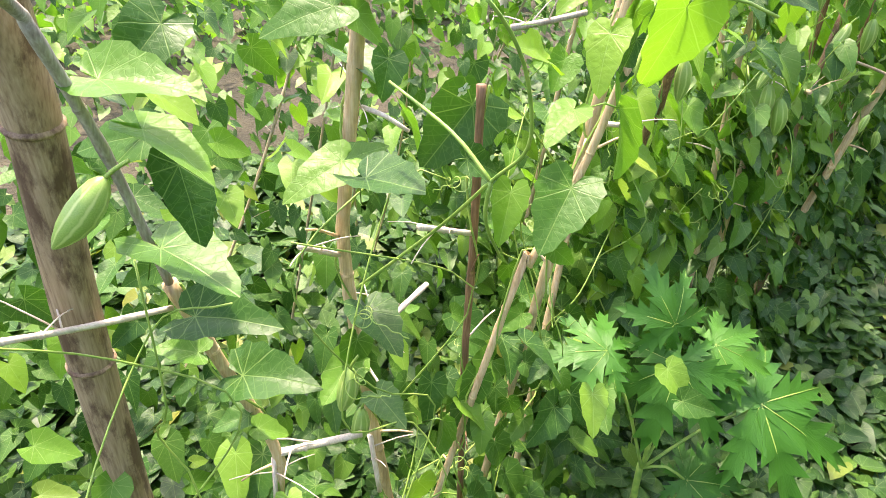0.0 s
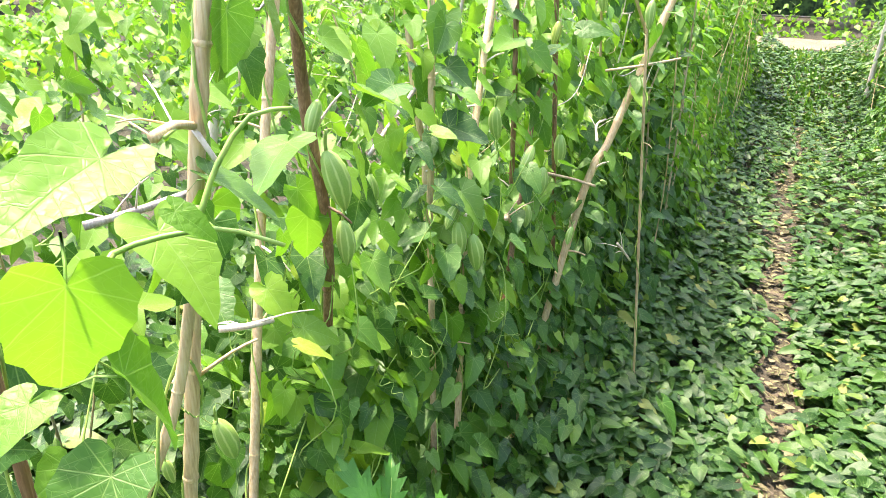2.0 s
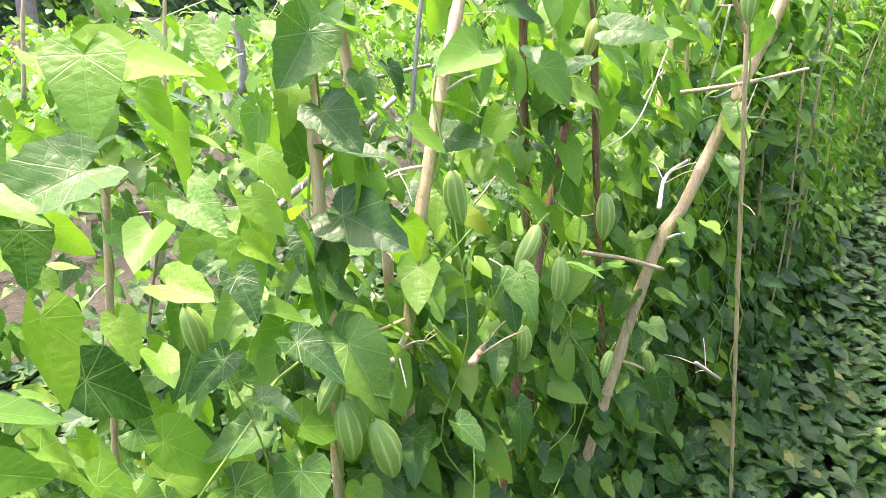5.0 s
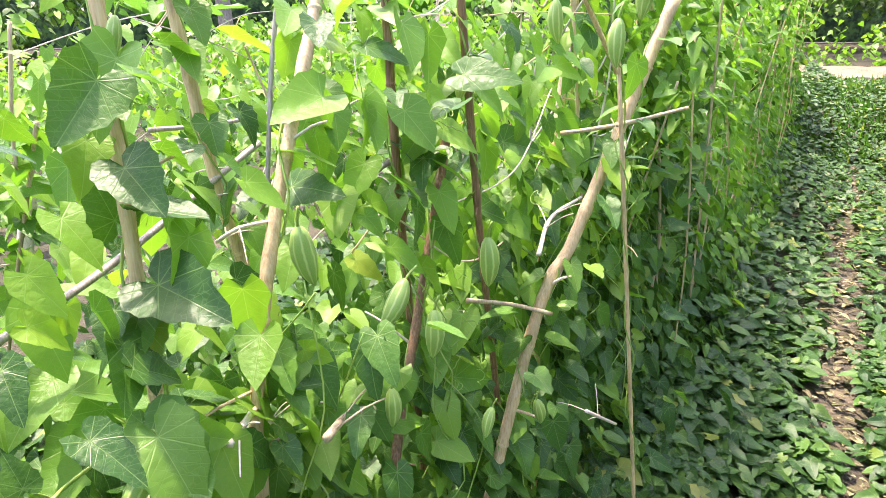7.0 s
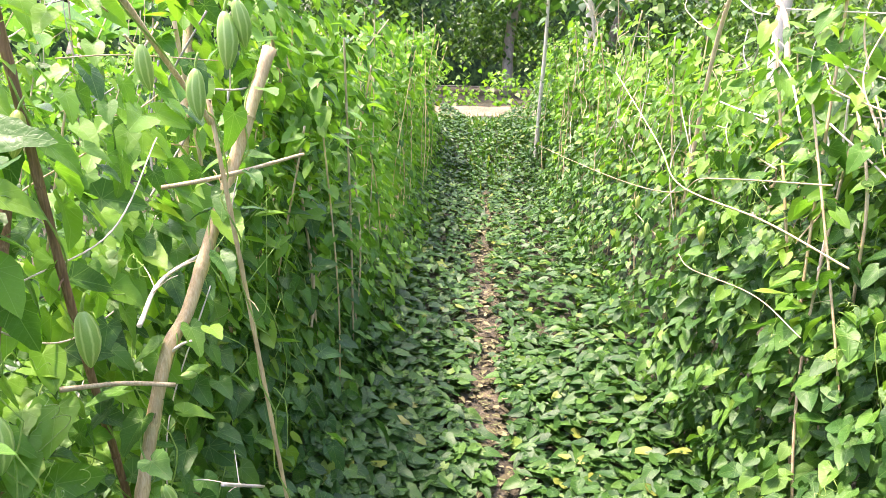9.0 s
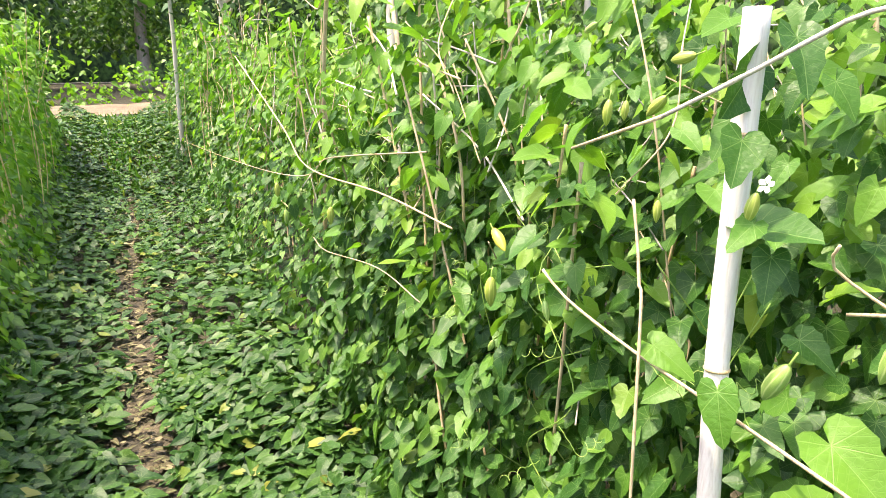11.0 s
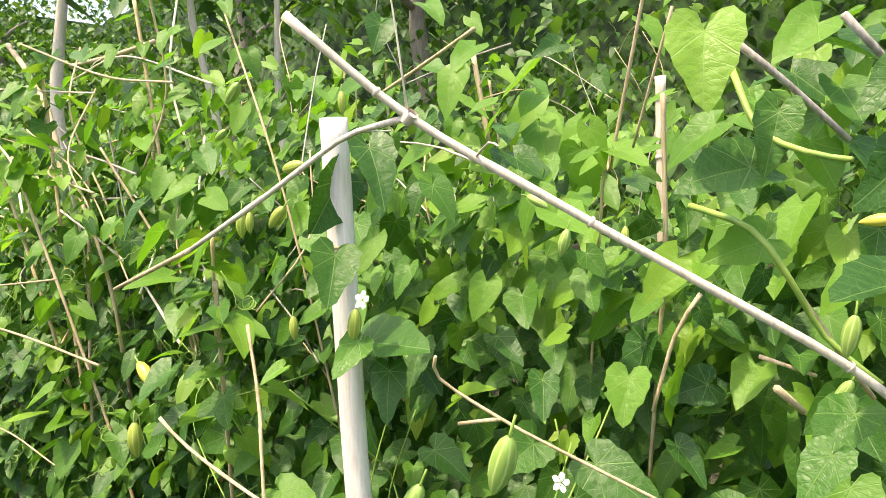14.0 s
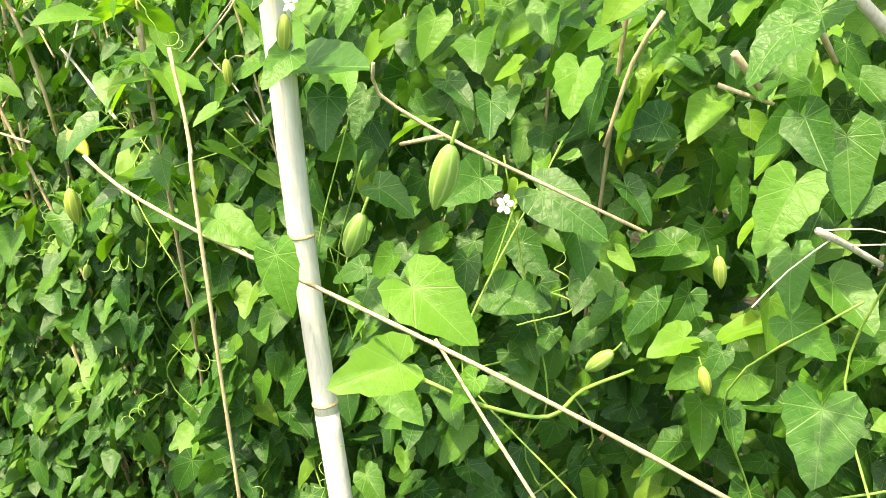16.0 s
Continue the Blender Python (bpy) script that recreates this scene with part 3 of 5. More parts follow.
TWIGS_A = [
    (0.0036, "pale", [(0.068, -0.400, 1.081), (0.143, -0.420, 1.047), (0.233, -0.430, 1.021)]),
    (0.0059, "pale", [(0.329, -0.420, 0.718), (0.388, -0.400, 0.711), (0.450, -0.380, 0.703)]),
    (0.0050, "pale", [(0.507, -0.440, 0.811), (0.583, -0.460, 0.819), (0.670, -0.480, 0.827)]),
    (0.0038, "pale", [(0.479, -0.300, 1.094), (0.606, -0.330, 1.023)]),
    (0.0049, "grey", [(0.786, -0.450, 1.246), (0.832, -0.420, 1.256), (0.895, -0.400, 1.265)]),
    (0.0030, "pale", [(0.498, -0.430, 1.195), (0.509, -0.400, 1.191), (0.531, -0.380, 1.172)]),
    (0.0039, "pale", [(0.380, -0.400, 1.057), (0.471, -0.450, 0.983)]),
    (0.0037, "pale", [(0.324, -0.420, 0.712), (0.309, -0.400, 0.651)]),
    (0.0045, "pale", [(0.505, -0.430, 0.617), (0.502, -0.400, 0.502)]),
    (0.0050, "straw", [(1.625, -0.270, 1.033), (1.706, -0.300, 1.009), (1.825, -0.330, 0.942)]),
    (0.0044, "pale", [(1.541, -0.330, 1.055), (1.610, -0.360, 1.055)]),
    (0.0031, "pale", [(1.610, -0.360, 1.055), (1.626, -0.320, 0.995)]),
    (0.0040, "straw", [(2.067, -0.330, 1.020), (2.143, -0.280, 0.994), (2.193, -0.220, 0.969)]),
]
TWIGS_A_FAR = [
    (0.0035, "pale", [(2.063, -0.200, 1.130), (2.241, -0.250, 1.136), (2.554, -0.300, 1.095)]),
    (0.0032, "pale", [(2.120, -0.120, 0.837), (2.254, -0.100, 0.738)]),
    (0.0037, "straw", [(2.266, -0.250, 1.286), (2.291, -0.150, 1.307), (2.592, -0.100, 1.304)]),
    (0.0023, "pale", [(1.630, -0.420, 1.240), (1.648, -0.400, 1.256), (1.684, -0.380, 1.258)]),
    (0.0044, "grey", [(1.987, -0.420, 1.274), (1.939, -0.450, 1.239), (1.899, -0.480, 1.207)]),
    (0.0038, "grey", [(1.764, -0.700, 1.326), (1.900, -0.700, 1.318), (2.103, -0.700, 1.325)]),
    (0.0186, "pale", [(1.956, -1.450, 1.100), (1.921, -1.450, 0.977), (1.888, -1.450, 0.881), (1.863, -1.450, 0.780)]),
    (0.0043, "tan", [(0.709, -0.220, 1.392), (0.747, -0.240, 1.393), (0.787, -0.260, 1.383)]),
    (0.0026, "pale", [(0.786, -0.260, 1.381), (0.793, -0.240, 1.348)]),
    (0.0039, "pale", [(0.825, -0.300, 1.139), (0.846, -0.280, 1.138), (0.872, -0.260, 1.141)]),
]
STAKES_OLD = [
    (0.0116, "pale", [(2.237, -1.600, 1.400), (2.255, -1.600, 1.236), (2.223, -1.550, 1.065)]),
    (0.0147, "grey", [(2.433, -1.750, 1.377), (2.441, -1.750, 1.297), (2.428, -1.750, 1.143)]),
    (0.0027, "grey", [(1.406, -0.700, 1.947), (1.320, -0.700, 1.536), (1.303, -0.700, 1.455), (1.276, -0.680, 1.381)]),
    (0.0029, "grey", [(1.214, -0.600, 1.459), (1.256, -0.600, 1.455), (1.310, -0.620, 1.475), (1.427, -0.650, 1.504)]),
    (0.0030, "straw", [(1.661, -0.900, 1.919), (1.494, -0.900, 1.534), (1.461, -0.900, 1.458), (1.432, -0.900, 1.332)]),
    (0.0039, "straw", [(1.861, -1.200, 1.476), (1.824, -1.200, 1.281), (1.816, -1.200, 1.203)]),
]
TWIGS_B = [
    (0.0019, "grey", [(1.432, 0.980, 1.544), (1.408, 1.000, 1.519), (1.383, 1.020, 1.490)]),
    (0.0016, "grey", [(1.374, 0.930, 1.544), (1.355, 0.950, 1.519), (1.334, 0.970, 1.494), (1.315, 0.980, 1.473)]),
    (0.0017, "tan", [(1.340, 0.950, 1.544), (1.344, 0.960, 1.521), (1.351, 0.980, 1.494)]),
    (0.0018, "straw", [(1.427, 1.020, 1.435), (1.410, 1.030, 1.404), (1.393, 1.050, 1.369), (1.370, 1.080, 1.324)]),
    (0.0014, "straw", [(1.555, 1.200, 1.614), (1.579, 1.210, 1.547), (1.609, 1.240, 1.489)]),
    (0.0048, "straw", [(2.089, 1.600, 1.666), (2.057, 1.600, 1.504)]),
    (0.0029, "straw", [(1.894, 1.350, 1.659), (1.993, 1.350, 1.620), (2.094, 1.350, 1.582)]),
    (0.0064, "straw", [(3.671, 1.500, 1.805), (3.354, 1.500, 1.803), (3.103, 1.500, 1.811)]),
    (0.0024, "straw", [(1.421, 1.050, 1.329), (1.410, 1.080, 1.305)]),
    (0.0014, "straw", [(1.310, 0.950, 1.439), (1.322, 1.000, 1.411), (1.336, 1.050, 1.359)]),
    (0.0021, "pale", [(1.353, 1.020, 1.238), (1.339, 1.050, 1.222), (1.321, 1.080, 1.203)]),
    (0.0022, "straw", [(1.496, 1.300, 1.271), (1.446, 1.320, 1.254)]),
    (0.0022, "straw", [(1.540, 1.250, 1.341), (1.565, 1.250, 1.294), (1.587, 1.250, 1.206)]),
]
RUNNERS = [
    [(0.433, -0.360, 0.995), (0.446, -0.240, 1.130), (0.421, -0.150, 1.230), (0.414, -0.110, 1.277), (0.392, -0.100, 1.334), (0.368, -0.100, 1.372), (0.342, -0.100, 1.396)],
    [(0.421, -0.150, 1.230), (0.431, -0.160, 1.183), (0.483, -0.180, 1.112)],
    [(0.421, -0.150, 1.230), (0.421, -0.200, 1.258), (0.433, -0.300, 1.274)],
    [(0.560, -0.106, 1.341), (0.580, -0.106, 1.365), (0.626, -0.073, 1.372), (0.650, -0.040, 1.360)],
    [(0.619, -0.080, 1.375), (0.638, -0.078, 1.409), (0.658, -0.068, 1.436), (0.676, -0.050, 1.440)],
    [(0.580, -0.106, 1.365), (0.559, -0.108, 1.341), (0.541, -0.103, 1.315), (0.550, -0.100, 1.305)],
    [(1.463, 1.000, 1.453), (1.422, 0.980, 1.443), (1.403, 0.980, 1.420), (1.386, 1.000, 1.382), (1.358, 1.000, 1.360)],
    [(1.441, 1.000, 1.533), (1.420, 0.980, 1.498), (1.394, 0.970, 1.485), (1.372, 0.960, 1.481)],
    [(1.649, 0.980, 1.052), (1.600, 0.990, 1.043), (1.565, 1.000, 1.035), (1.506, 1.000, 1.051), (1.501, 1.050, 1.050), (1.477, 1.100, 1.053)],
    [(1.335, -0.300, 1.109), (1.360, -0.320, 1.122), (1.423, -0.340, 1.119)],
]
FRUITS_A = [
    (1.679, -0.330, 1.224, 0.078, 12, 0),
    (2.127, -0.320, 1.073, 0.095, 3, 0),
    (1.807, -0.300, 1.121, 0.075, -35, 0),
    (1.875, -0.280, 1.052, 0.076, -3, 0),
    (1.754, -0.270, 1.000, 0.059, 0, 0),
    (1.426, -0.290, 1.045, 0.080, 5, 0),
    (1.452, -0.265, 1.015, 0.088, 14, 0),
    (1.417, -0.300, 1.095, 0.055, -35, 0),
    (1.367, -0.450, 1.134, 0.067, 8, 0),
    (1.900, -0.200, 0.916, 0.049, -15, 0),
    (2.063, -0.340, 1.390, 0.064, -15, 1),
    (2.123, -0.120, 1.446, 0.069, 3, 0),
    (1.531, -0.400, 1.466, 0.038, -10, 0),
    (2.205, -0.200, 0.982, 0.038, 70, 0),
    (2.237, -0.120, 1.519, 0.084, 0, 0),
    (2.247, -0.100, 1.544, 0.071, 15, 0),
    (2.346, -0.300, 1.473, 0.078, 10, 0),
    (2.099, -0.200, 0.821, 0.058, 15, 0),
]
FRUITS_A_NEAR = [
    (0.148, -0.340, 1.210, 0.074, -42, 0),
    (0.424, -0.380, 0.811, 0.079, -12, 0),
    (0.460, -0.400, 0.695, 0.075, -8, 0),
    (1.054, -0.300, 1.256, 0.095, 18, 0),
    (1.112, -0.330, 1.139, 0.076, 5, 0),
    (1.012, -0.300, 1.346, 0.052, -18, 0),
    (0.888, -0.380, 0.908, 0.081, 15, 0),
    (0.735, -0.300, 1.003, 0.035, 10, 0),
]
FRUITS_B = [
    (2.413, 1.080, 1.128, 0.060, 55, 2),
    (2.337, 1.020, 1.052, 0.060, 0, 1),
    (2.184, 1.040, 1.065, 0.035, 20, 0),
    (3.189, 0.960, 1.023, 0.057, -5, 1),
    (1.780, 1.000, 1.328, 0.036, -12, 1),
    (2.013, 1.100, 1.267, 0.033, 0, 1),
    (1.751, 1.040, 1.135, 0.058, -25, 0),
    (1.632, 1.030, 1.218, 0.063, -18, 0),
    (1.609, 1.100, 1.407, 0.027, -15, 0),
    (1.636, 1.100, 1.443, 0.024, 65, 0),
    (1.993, 1.100, 1.477, 0.043, -80, 1),
    (2.034, 1.100, 1.412, 0.045, -50, 1),
    (2.273, 1.200, 1.593, 0.051, -55, 0),
    (2.318, 1.200, 1.528, 0.037, -65, 0),
    (2.298, 1.000, 0.961, 0.032, -30, 0),
    (1.895, 1.100, 1.549, 0.026, 0, 1),
]
FRUITS_B_RIGHT = [
    (1.371, 0.980, 1.389, 0.024, -8, 0),
    (1.367, 1.020, 1.446, 0.019, -80, 2),
    (1.373, 0.980, 1.357, 0.019, -25, 0),
    (1.542, 1.180, 0.996, 0.045, -40, 0),
    (1.417, 1.100, 1.066, 0.026, 20, 1),
    (1.397, 1.000, 1.207, 0.021, 12, 1),
    (2.096, 1.100, 1.402, 0.030, -5, 1),
    (1.480, 1.100, 1.469, 0.026, 5, 0),
    (2.195, 1.150, 1.390, 0.044, -5, 1),
    (1.598, 1.200, 1.401, 0.022, 0, 1),
    (4.142, 1.000, 0.928, 0.065, 0, 1),
    (3.765, 0.950, 0.896, 0.057, 0, 0),
]
LEAVES_NEAR = [
    (0.431, -0.380, 1.161, 0.339, -0.381, 1.141),
    (0.463, -0.420, 1.137, 0.498, -0.376, 1.173),
    (0.217, -0.380, 1.130, 0.253, -0.270, 1.128),
    (0.230, -0.360, 1.053, 0.279, -0.266, 1.086),
    (0.197, -0.380, 1.299, 0.255, -0.312, 1.304),
    (0.244, -0.440, 1.219, 0.176, -0.494, 1.205),
    (0.413, -0.360, 1.335, 0.333, -0.392, 1.315),
    (0.505, -0.460, 1.248, 0.513, -0.370, 1.236),
]
LEAVES_NEAR_LOW = [
    (0.664, -0.300, 0.825, 0.625, -0.225, 0.815),
    (0.643, -0.300, 0.791, 0.556, -0.297, 0.777),
    (0.464, -0.380, 0.932, 0.453, -0.286, 0.917),
    (0.240, -0.400, 0.972, 0.197, -0.434, 0.989),
    (0.288, -0.400, 0.908, 0.338, -0.302, 0.947),
    (0.296, -0.420, 0.817, 0.243, -0.441, 0.812),
    (0.353, -0.360, 0.683, 0.278, -0.352, 0.709),
    (0.451, -0.340, 0.813, 0.439, -0.260, 0.821),
    (0.604, -0.250, 1.277, 0.629, -0.220, 1.262),
    (0.534, -0.300, 1.276, 0.528, -0.289, 1.262),
    (0.403, -0.300, 1.180, 0.418, -0.210, 1.195),
]
LEAVES_SHOOT = [
    (0.599, -0.145, 1.258, 0.664, -0.142, 1.160),
    (0.524, -0.063, 1.378, 0.519, -0.081, 1.299),
    (0.627, -0.289, 1.096, 0.579, -0.260, 1.035),
    (0.615, -0.180, 1.321, 0.570, -0.160, 1.264),
    (0.488, -0.160, 1.321, 0.440, -0.150, 1.355),
    (0.517, -0.160, 1.316, 0.490, -0.150, 1.289),
    (0.543, -0.160, 1.264, 0.483, -0.150, 1.248),
    (0.550, -0.060, 1.434, 0.473, -0.040, 1.420),
    (0.588, -0.060, 1.397, 0.604, -0.040, 1.378),
    (0.704, -0.080, 1.409, 0.639, -0.060, 1.397),
    (0.811, -0.323, 1.373, 0.866, -0.292, 1.339),
    (0.823, -0.243, 1.483, 0.809, -0.235, 1.421),
    (0.891, -0.285, 1.167, 0.883, -0.236, 1.131),
    (0.906, -0.449, 1.187, 0.882, -0.425, 1.143),
]
LEAVES_SHOOT_GREEN = [
    (0.600, -0.184, 1.153, 0.520, -0.162, 1.099),
    (0.655, -0.393, 1.176, 0.587, -0.430, 1.070),
    (0.781, -0.238, 1.339, 0.828, -0.180, 1.297),
    (1.018, -0.419, 1.423, 1.018, -0.384, 1.353),
    (1.002, -0.360, 1.484, 1.009, -0.342, 1.425),
    (0.749, -0.226, 1.285, 0.704, -0.216, 1.234),
    (0.865, -0.287, 1.468, 0.851, -0.289, 1.400),
    (1.515, -0.378, 1.449, 1.476, -0.393, 1.372),
    (1.396, -0.319, 1.154, 1.407, -0.254, 1.130),
    (1.440, -0.294, 1.140, 1.429, -0.220, 1.081),
    (1.352, -0.278, 1.050, 1.311, -0.244, 1.004),
    (1.342, -0.317, 1.083, 1.284, -0.351, 1.073),
    (1.494, -0.372, 1.204, 1.466, -0.353, 1.153),
    (1.364, -0.476, 1.277, 1.397, -0.448, 1.240),
    (1.708, -0.268, 1.113, 1.674, -0.238, 1.052),
]
LEAVES_MID = [
    (1.482, -0.360, 1.434, 1.425, -0.350, 1.380),
    (1.494, -0.360, 1.359, 1.481, -0.293, 1.328),
    (1.492, -0.370, 1.220, 1.435, -0.334, 1.184),
    (1.508, -0.360, 1.244, 1.512, -0.260, 1.230),
    (1.450, -0.320, 1.128, 1.451, -0.232, 1.087),
    (1.456, -0.340, 1.129, 1.433, -0.352, 1.109),
    (1.715, -0.260, 1.125, 1.680, -0.209, 1.084),
    (1.514, -0.420, 1.297, 1.492, -0.419, 1.363),
    (1.766, -0.550, 1.218, 1.774, -0.533, 1.308),
    (1.738, -0.400, 1.285, 1.739, -0.313, 1.293),
    (1.813, -0.200, 1.422, 1.828, -0.125, 1.426),
    (1.971, -0.300, 1.364, 1.890, -0.331, 1.341),
]
LEAVES_MID_LOW = [
    (1.324, -0.350, 1.296, 1.319, -0.371, 1.321),
    (1.333, -0.340, 1.257, 1.301, -0.334, 1.252),
    (1.355, -0.340, 1.234, 1.342, -0.295, 1.206),
    (1.317, -0.320, 1.175, 1.268, -0.325, 1.149),
    (1.334, -0.300, 1.132, 1.346, -0.252, 1.127),
    (1.237, -0.200, 1.360, 1.238, -0.167, 1.347),
    (1.241, -0.250, 1.294, 1.254, -0.209, 1.289),
    (1.357, -0.360, 1.117, 1.355, -0.377, 1.152),
    (1.685, -0.340, 1.094, 1.706, -0.329, 1.112),
    (1.641, -0.350, 1.114, 1.617, -0.305, 1.077),
    (1.689, -0.270, 1.026, 1.640, -0.243, 1.002),
    (2.025, -0.180, 0.938, 1.994, -0.136, 0.935),
    (0.724, -0.180, 1.324, 0.678, -0.169, 1.272),
    (0.893, -0.300, 1.465, 0.854, -0.295, 1.411),
]
LEAVES_B = [
    (1.734, 0.930, 1.158, 1.704, 0.911, 1.103),
    (1.845, 0.950, 1.159, 1.781, 0.965, 1.140),
    (1.603, 1.150, 1.180, 1.516, 1.145, 1.151),
    (1.676, 1.150, 1.181, 1.690, 1.088, 1.159),
    (1.686, 1.050, 1.092, 1.596, 1.051, 1.048),
    (1.645, 0.980, 1.057, 1.686, 0.914, 1.050),
    (1.577, 1.000, 1.058, 1.594, 0.975, 1.028),
    (1.652, 1.150, 1.055, 1.581, 1.158, 1.054),
    (1.333, 1.100, 1.075, 1.321, 1.049, 1.027),
    (1.389, 1.150, 1.225, 1.398, 1.097, 1.174),
    (1.385, 1.180, 1.159, 1.373, 1.133, 1.123),
    (1.375, 1.180, 1.099, 1.328, 1.169, 1.075),
]
LEAVES_B_MID = [
    (1.802, 1.000, 1.395, 1.774, 0.964, 1.348),
    (1.827, 1.030, 1.465, 1.818, 0.978, 1.405),
    (1.779, 1.030, 1.496, 1.727, 1.006, 1.441),
    (1.775, 1.000, 1.313, 1.770, 0.955, 1.289),
    (1.786, 1.050, 1.268, 1.762, 1.016, 1.220),
    (1.813, 1.050, 1.294, 1.717, 1.058, 1.301),
    (1.973, 1.050, 1.235, 1.977, 1.013, 1.225),
    (1.753, 1.120, 1.221, 1.708, 1.124, 1.260),
    (1.645, 1.120, 1.267, 1.618, 1.082, 1.240),
    (1.529, 1.060, 1.311, 1.520, 1.028, 1.278),
    (1.677, 1.120, 1.243, 1.685, 1.123, 1.265),
    (1.772, 1.100, 1.166, 1.713, 1.099, 1.150),
]
LEAVES_B_RIGHT = [
    (1.440, 0.950, 1.548, 1.430, 0.924, 1.502),
    (1.410, 0.980, 1.506, 1.411, 0.961, 1.468),
    (1.344, 0.900, 1.484, 1.359, 0.873, 1.463),
    (1.342, 0.950, 1.445, 1.321, 0.941, 1.422),
    (1.342, 0.950, 1.427, 1.373, 0.900, 1.430),
    (1.423, 0.980, 1.477, 1.455, 0.935, 1.471),
    (1.419, 1.000, 1.434, 1.444, 0.964, 1.427),
    (1.340, 0.900, 1.522, 1.362, 0.874, 1.500),
    (1.320, 0.850, 1.522, 1.316, 0.856, 1.514),
    (1.363, 0.950, 1.359, 1.378, 0.918, 1.341),
    (1.364, 0.900, 1.357, 1.375, 0.876, 1.336),
    (1.472, 1.050, 1.375, 1.465, 1.054, 1.358),
    (1.883, 1.500, 1.530, 1.827, 1.441, 1.435),
    (1.978, 1.250, 1.665, 1.961, 1.215, 1.619),
    (1.849, 1.500, 1.647, 1.867, 1.449, 1.631),
    (1.327, 0.950, 1.402, 1.318, 0.940, 1.382),
]

for k, (r0, kind, pts) in enumerate(STAKES_A + STAKES_A_NEAR):
    stick(r0, kind, pts, 100 + k, rooted=kind != "grey", joints=(1.270, 0.984, 0.674, 0.33) if kind == "bamboo" else ())
for k, (r0, kind, pts) in enumerate(STAKES_B):
    stick(r0, kind, pts, 200 + k, joints=(1.42, 1.16, 0.9, 0.6, 0.3))
for k, (r0, kind, pts) in enumerate(BRANCHES_B + TWIGS_A + TWIGS_A_FAR + STAKES_OLD + TWIGS_B):
    stick(r0, kind, pts, 300 + k, rooted=False)
stick(0.0140, "post", [(1.829, 1.03, 1.527), (1.825, 1.03, 1.3), (1.822, 1.03, 1.143), (1.797, 1.02, 0.927), (1.775, 1.01, 0.824)], 401, joints=(1.41, 1.143, 0.927, 0.6, 0.3))
# swollen knot where the pale branch forks
fork = BRANCHES_B[1][2][0]
m = Matrix.Rotation(0.9, 4, AX_V)
m.translation = at(*fork)
fork_branch = [o for o in scene.objects if o.name.startswith("bamboo_branch") and o.parent is None][0]
m.translation = at(*fork) - fork_branch.location
part("knot", ring(BRANCHES_B[0][0] * 1.35, BRANCHES_B[0][0] * 1.3, STICKS["pale"], 12), fork_branch, m=m)
# canes of the rows farther on, leaning along the row
CANES = []
for k in range(144):
    r1 = random.Random(500 + k)
    row = (-0.36, 1.22, -0.44, -1.35, 1.36, -0.38, 1.20, 2.35)[k % 8]
    u = 2.35 + 7.5 * r1.random() ** 1.3
    if row == -1.35:
        u = r1.uniform(0.2, 9)
    if k > 100 and row > 0:
        u = r1.uniform(4.5, 9.5)
    if -1 < row < 0:
        u = max(u, 2.9 + 0.6 * r1.random())
    h, lean = r1.uniform(1.25, 1.9), r1.gauss(0.10, 0.13)
    v0 = row + r1.gauss(0, 0.07)
    pts = [(u + lean * 2.2, v0 + r1.gauss(0, 0.10), h), (u + lean, v0 + r1.gauss(0, 0.03), h * 0.5), (u, v0, 0.15)]
    CANES.append(pts)
    stick(r1.uniform(0.0030, 0.0049), r1.choice(("tan", "straw", "straw", "tan")), pts, 520 + k, vine=False)


# loose dry twigs woven through both rows
for k in range(430):
    r1 = random.Random(900 + k)
    row = (-0.42, 1.26, 1.30, -1.35, 2.3)[k % 5]
    u = r1.uniform(2.0, 8.5) if k % 5 else r1.uniform(1.7, 8.5)
    z = r1.uniform(0.75, 1.45) if k % 5 in (1, 2) else r1.uniform(0.5, 1.5)
    if k >= 190:
        u, z = 2.1 + 6.5 * r1.random() ** 1.6, r1.uniform(1.1, 1.8)
    v0 = row + r1.gauss(0, 0.08) + (0.08 if row > 0 and u < 2.6 else 0)
    a, n = r1.uniform(-0.5, 1.9), r1.uniform(0.08, 0.15) if u < 2.6 and row > 0 else r1.uniform(0.10, 0.30)
    du, dz = math.cos(a) * n, math.sin(a) * n
    bend = r1.gauss(0, 0.03)
    pts = [(u - du, v0 - r1.gauss(0.03, 0.05), z - dz), (u + bend, v0, z + bend), (u + du, v0 + r1.gauss(0.03, 0.05), z + dz)]
    stick(r1.uniform(0.0011, 0.0018) if u < 2.6 else r1.uniform(0.0016, 0.0032), r1.choice(("straw", "straw", "pale", "grey")), pts, 950 + k, rooted=False)


# ---- fruit, flowers ----
def gourd_mesh(mat, seed):
    r, verts, faces, uvs = random.Random(seed), [], [], []
    prof = ((0.0, 0.025), (0.03, 0.07), (0.12, 0.13), (0.3, 0.18), (0.5, 0.19), (0.7, 0.16), (0.86, 0.10), (0.95, 0.052), (1.0, 0.012))
    bend = r.uniform(-0.05, 0.05)
    for z, w in prof:
        for k in range(17):
            a = 2 * math.pi * k / 16
            verts.append((w * math.cos(a) + bend * math.sin(math.pi * z), w * math.sin(a), -z))
            uvs.append((k / 16, z))
    for i in range(len(prof) - 1):
        for k in range(16):
            a = i * 17 + k
            faces.append((a, a + 17, a + 18, a + 1))
    return mesh_from("gourd", verts, faces, mat, uvs)


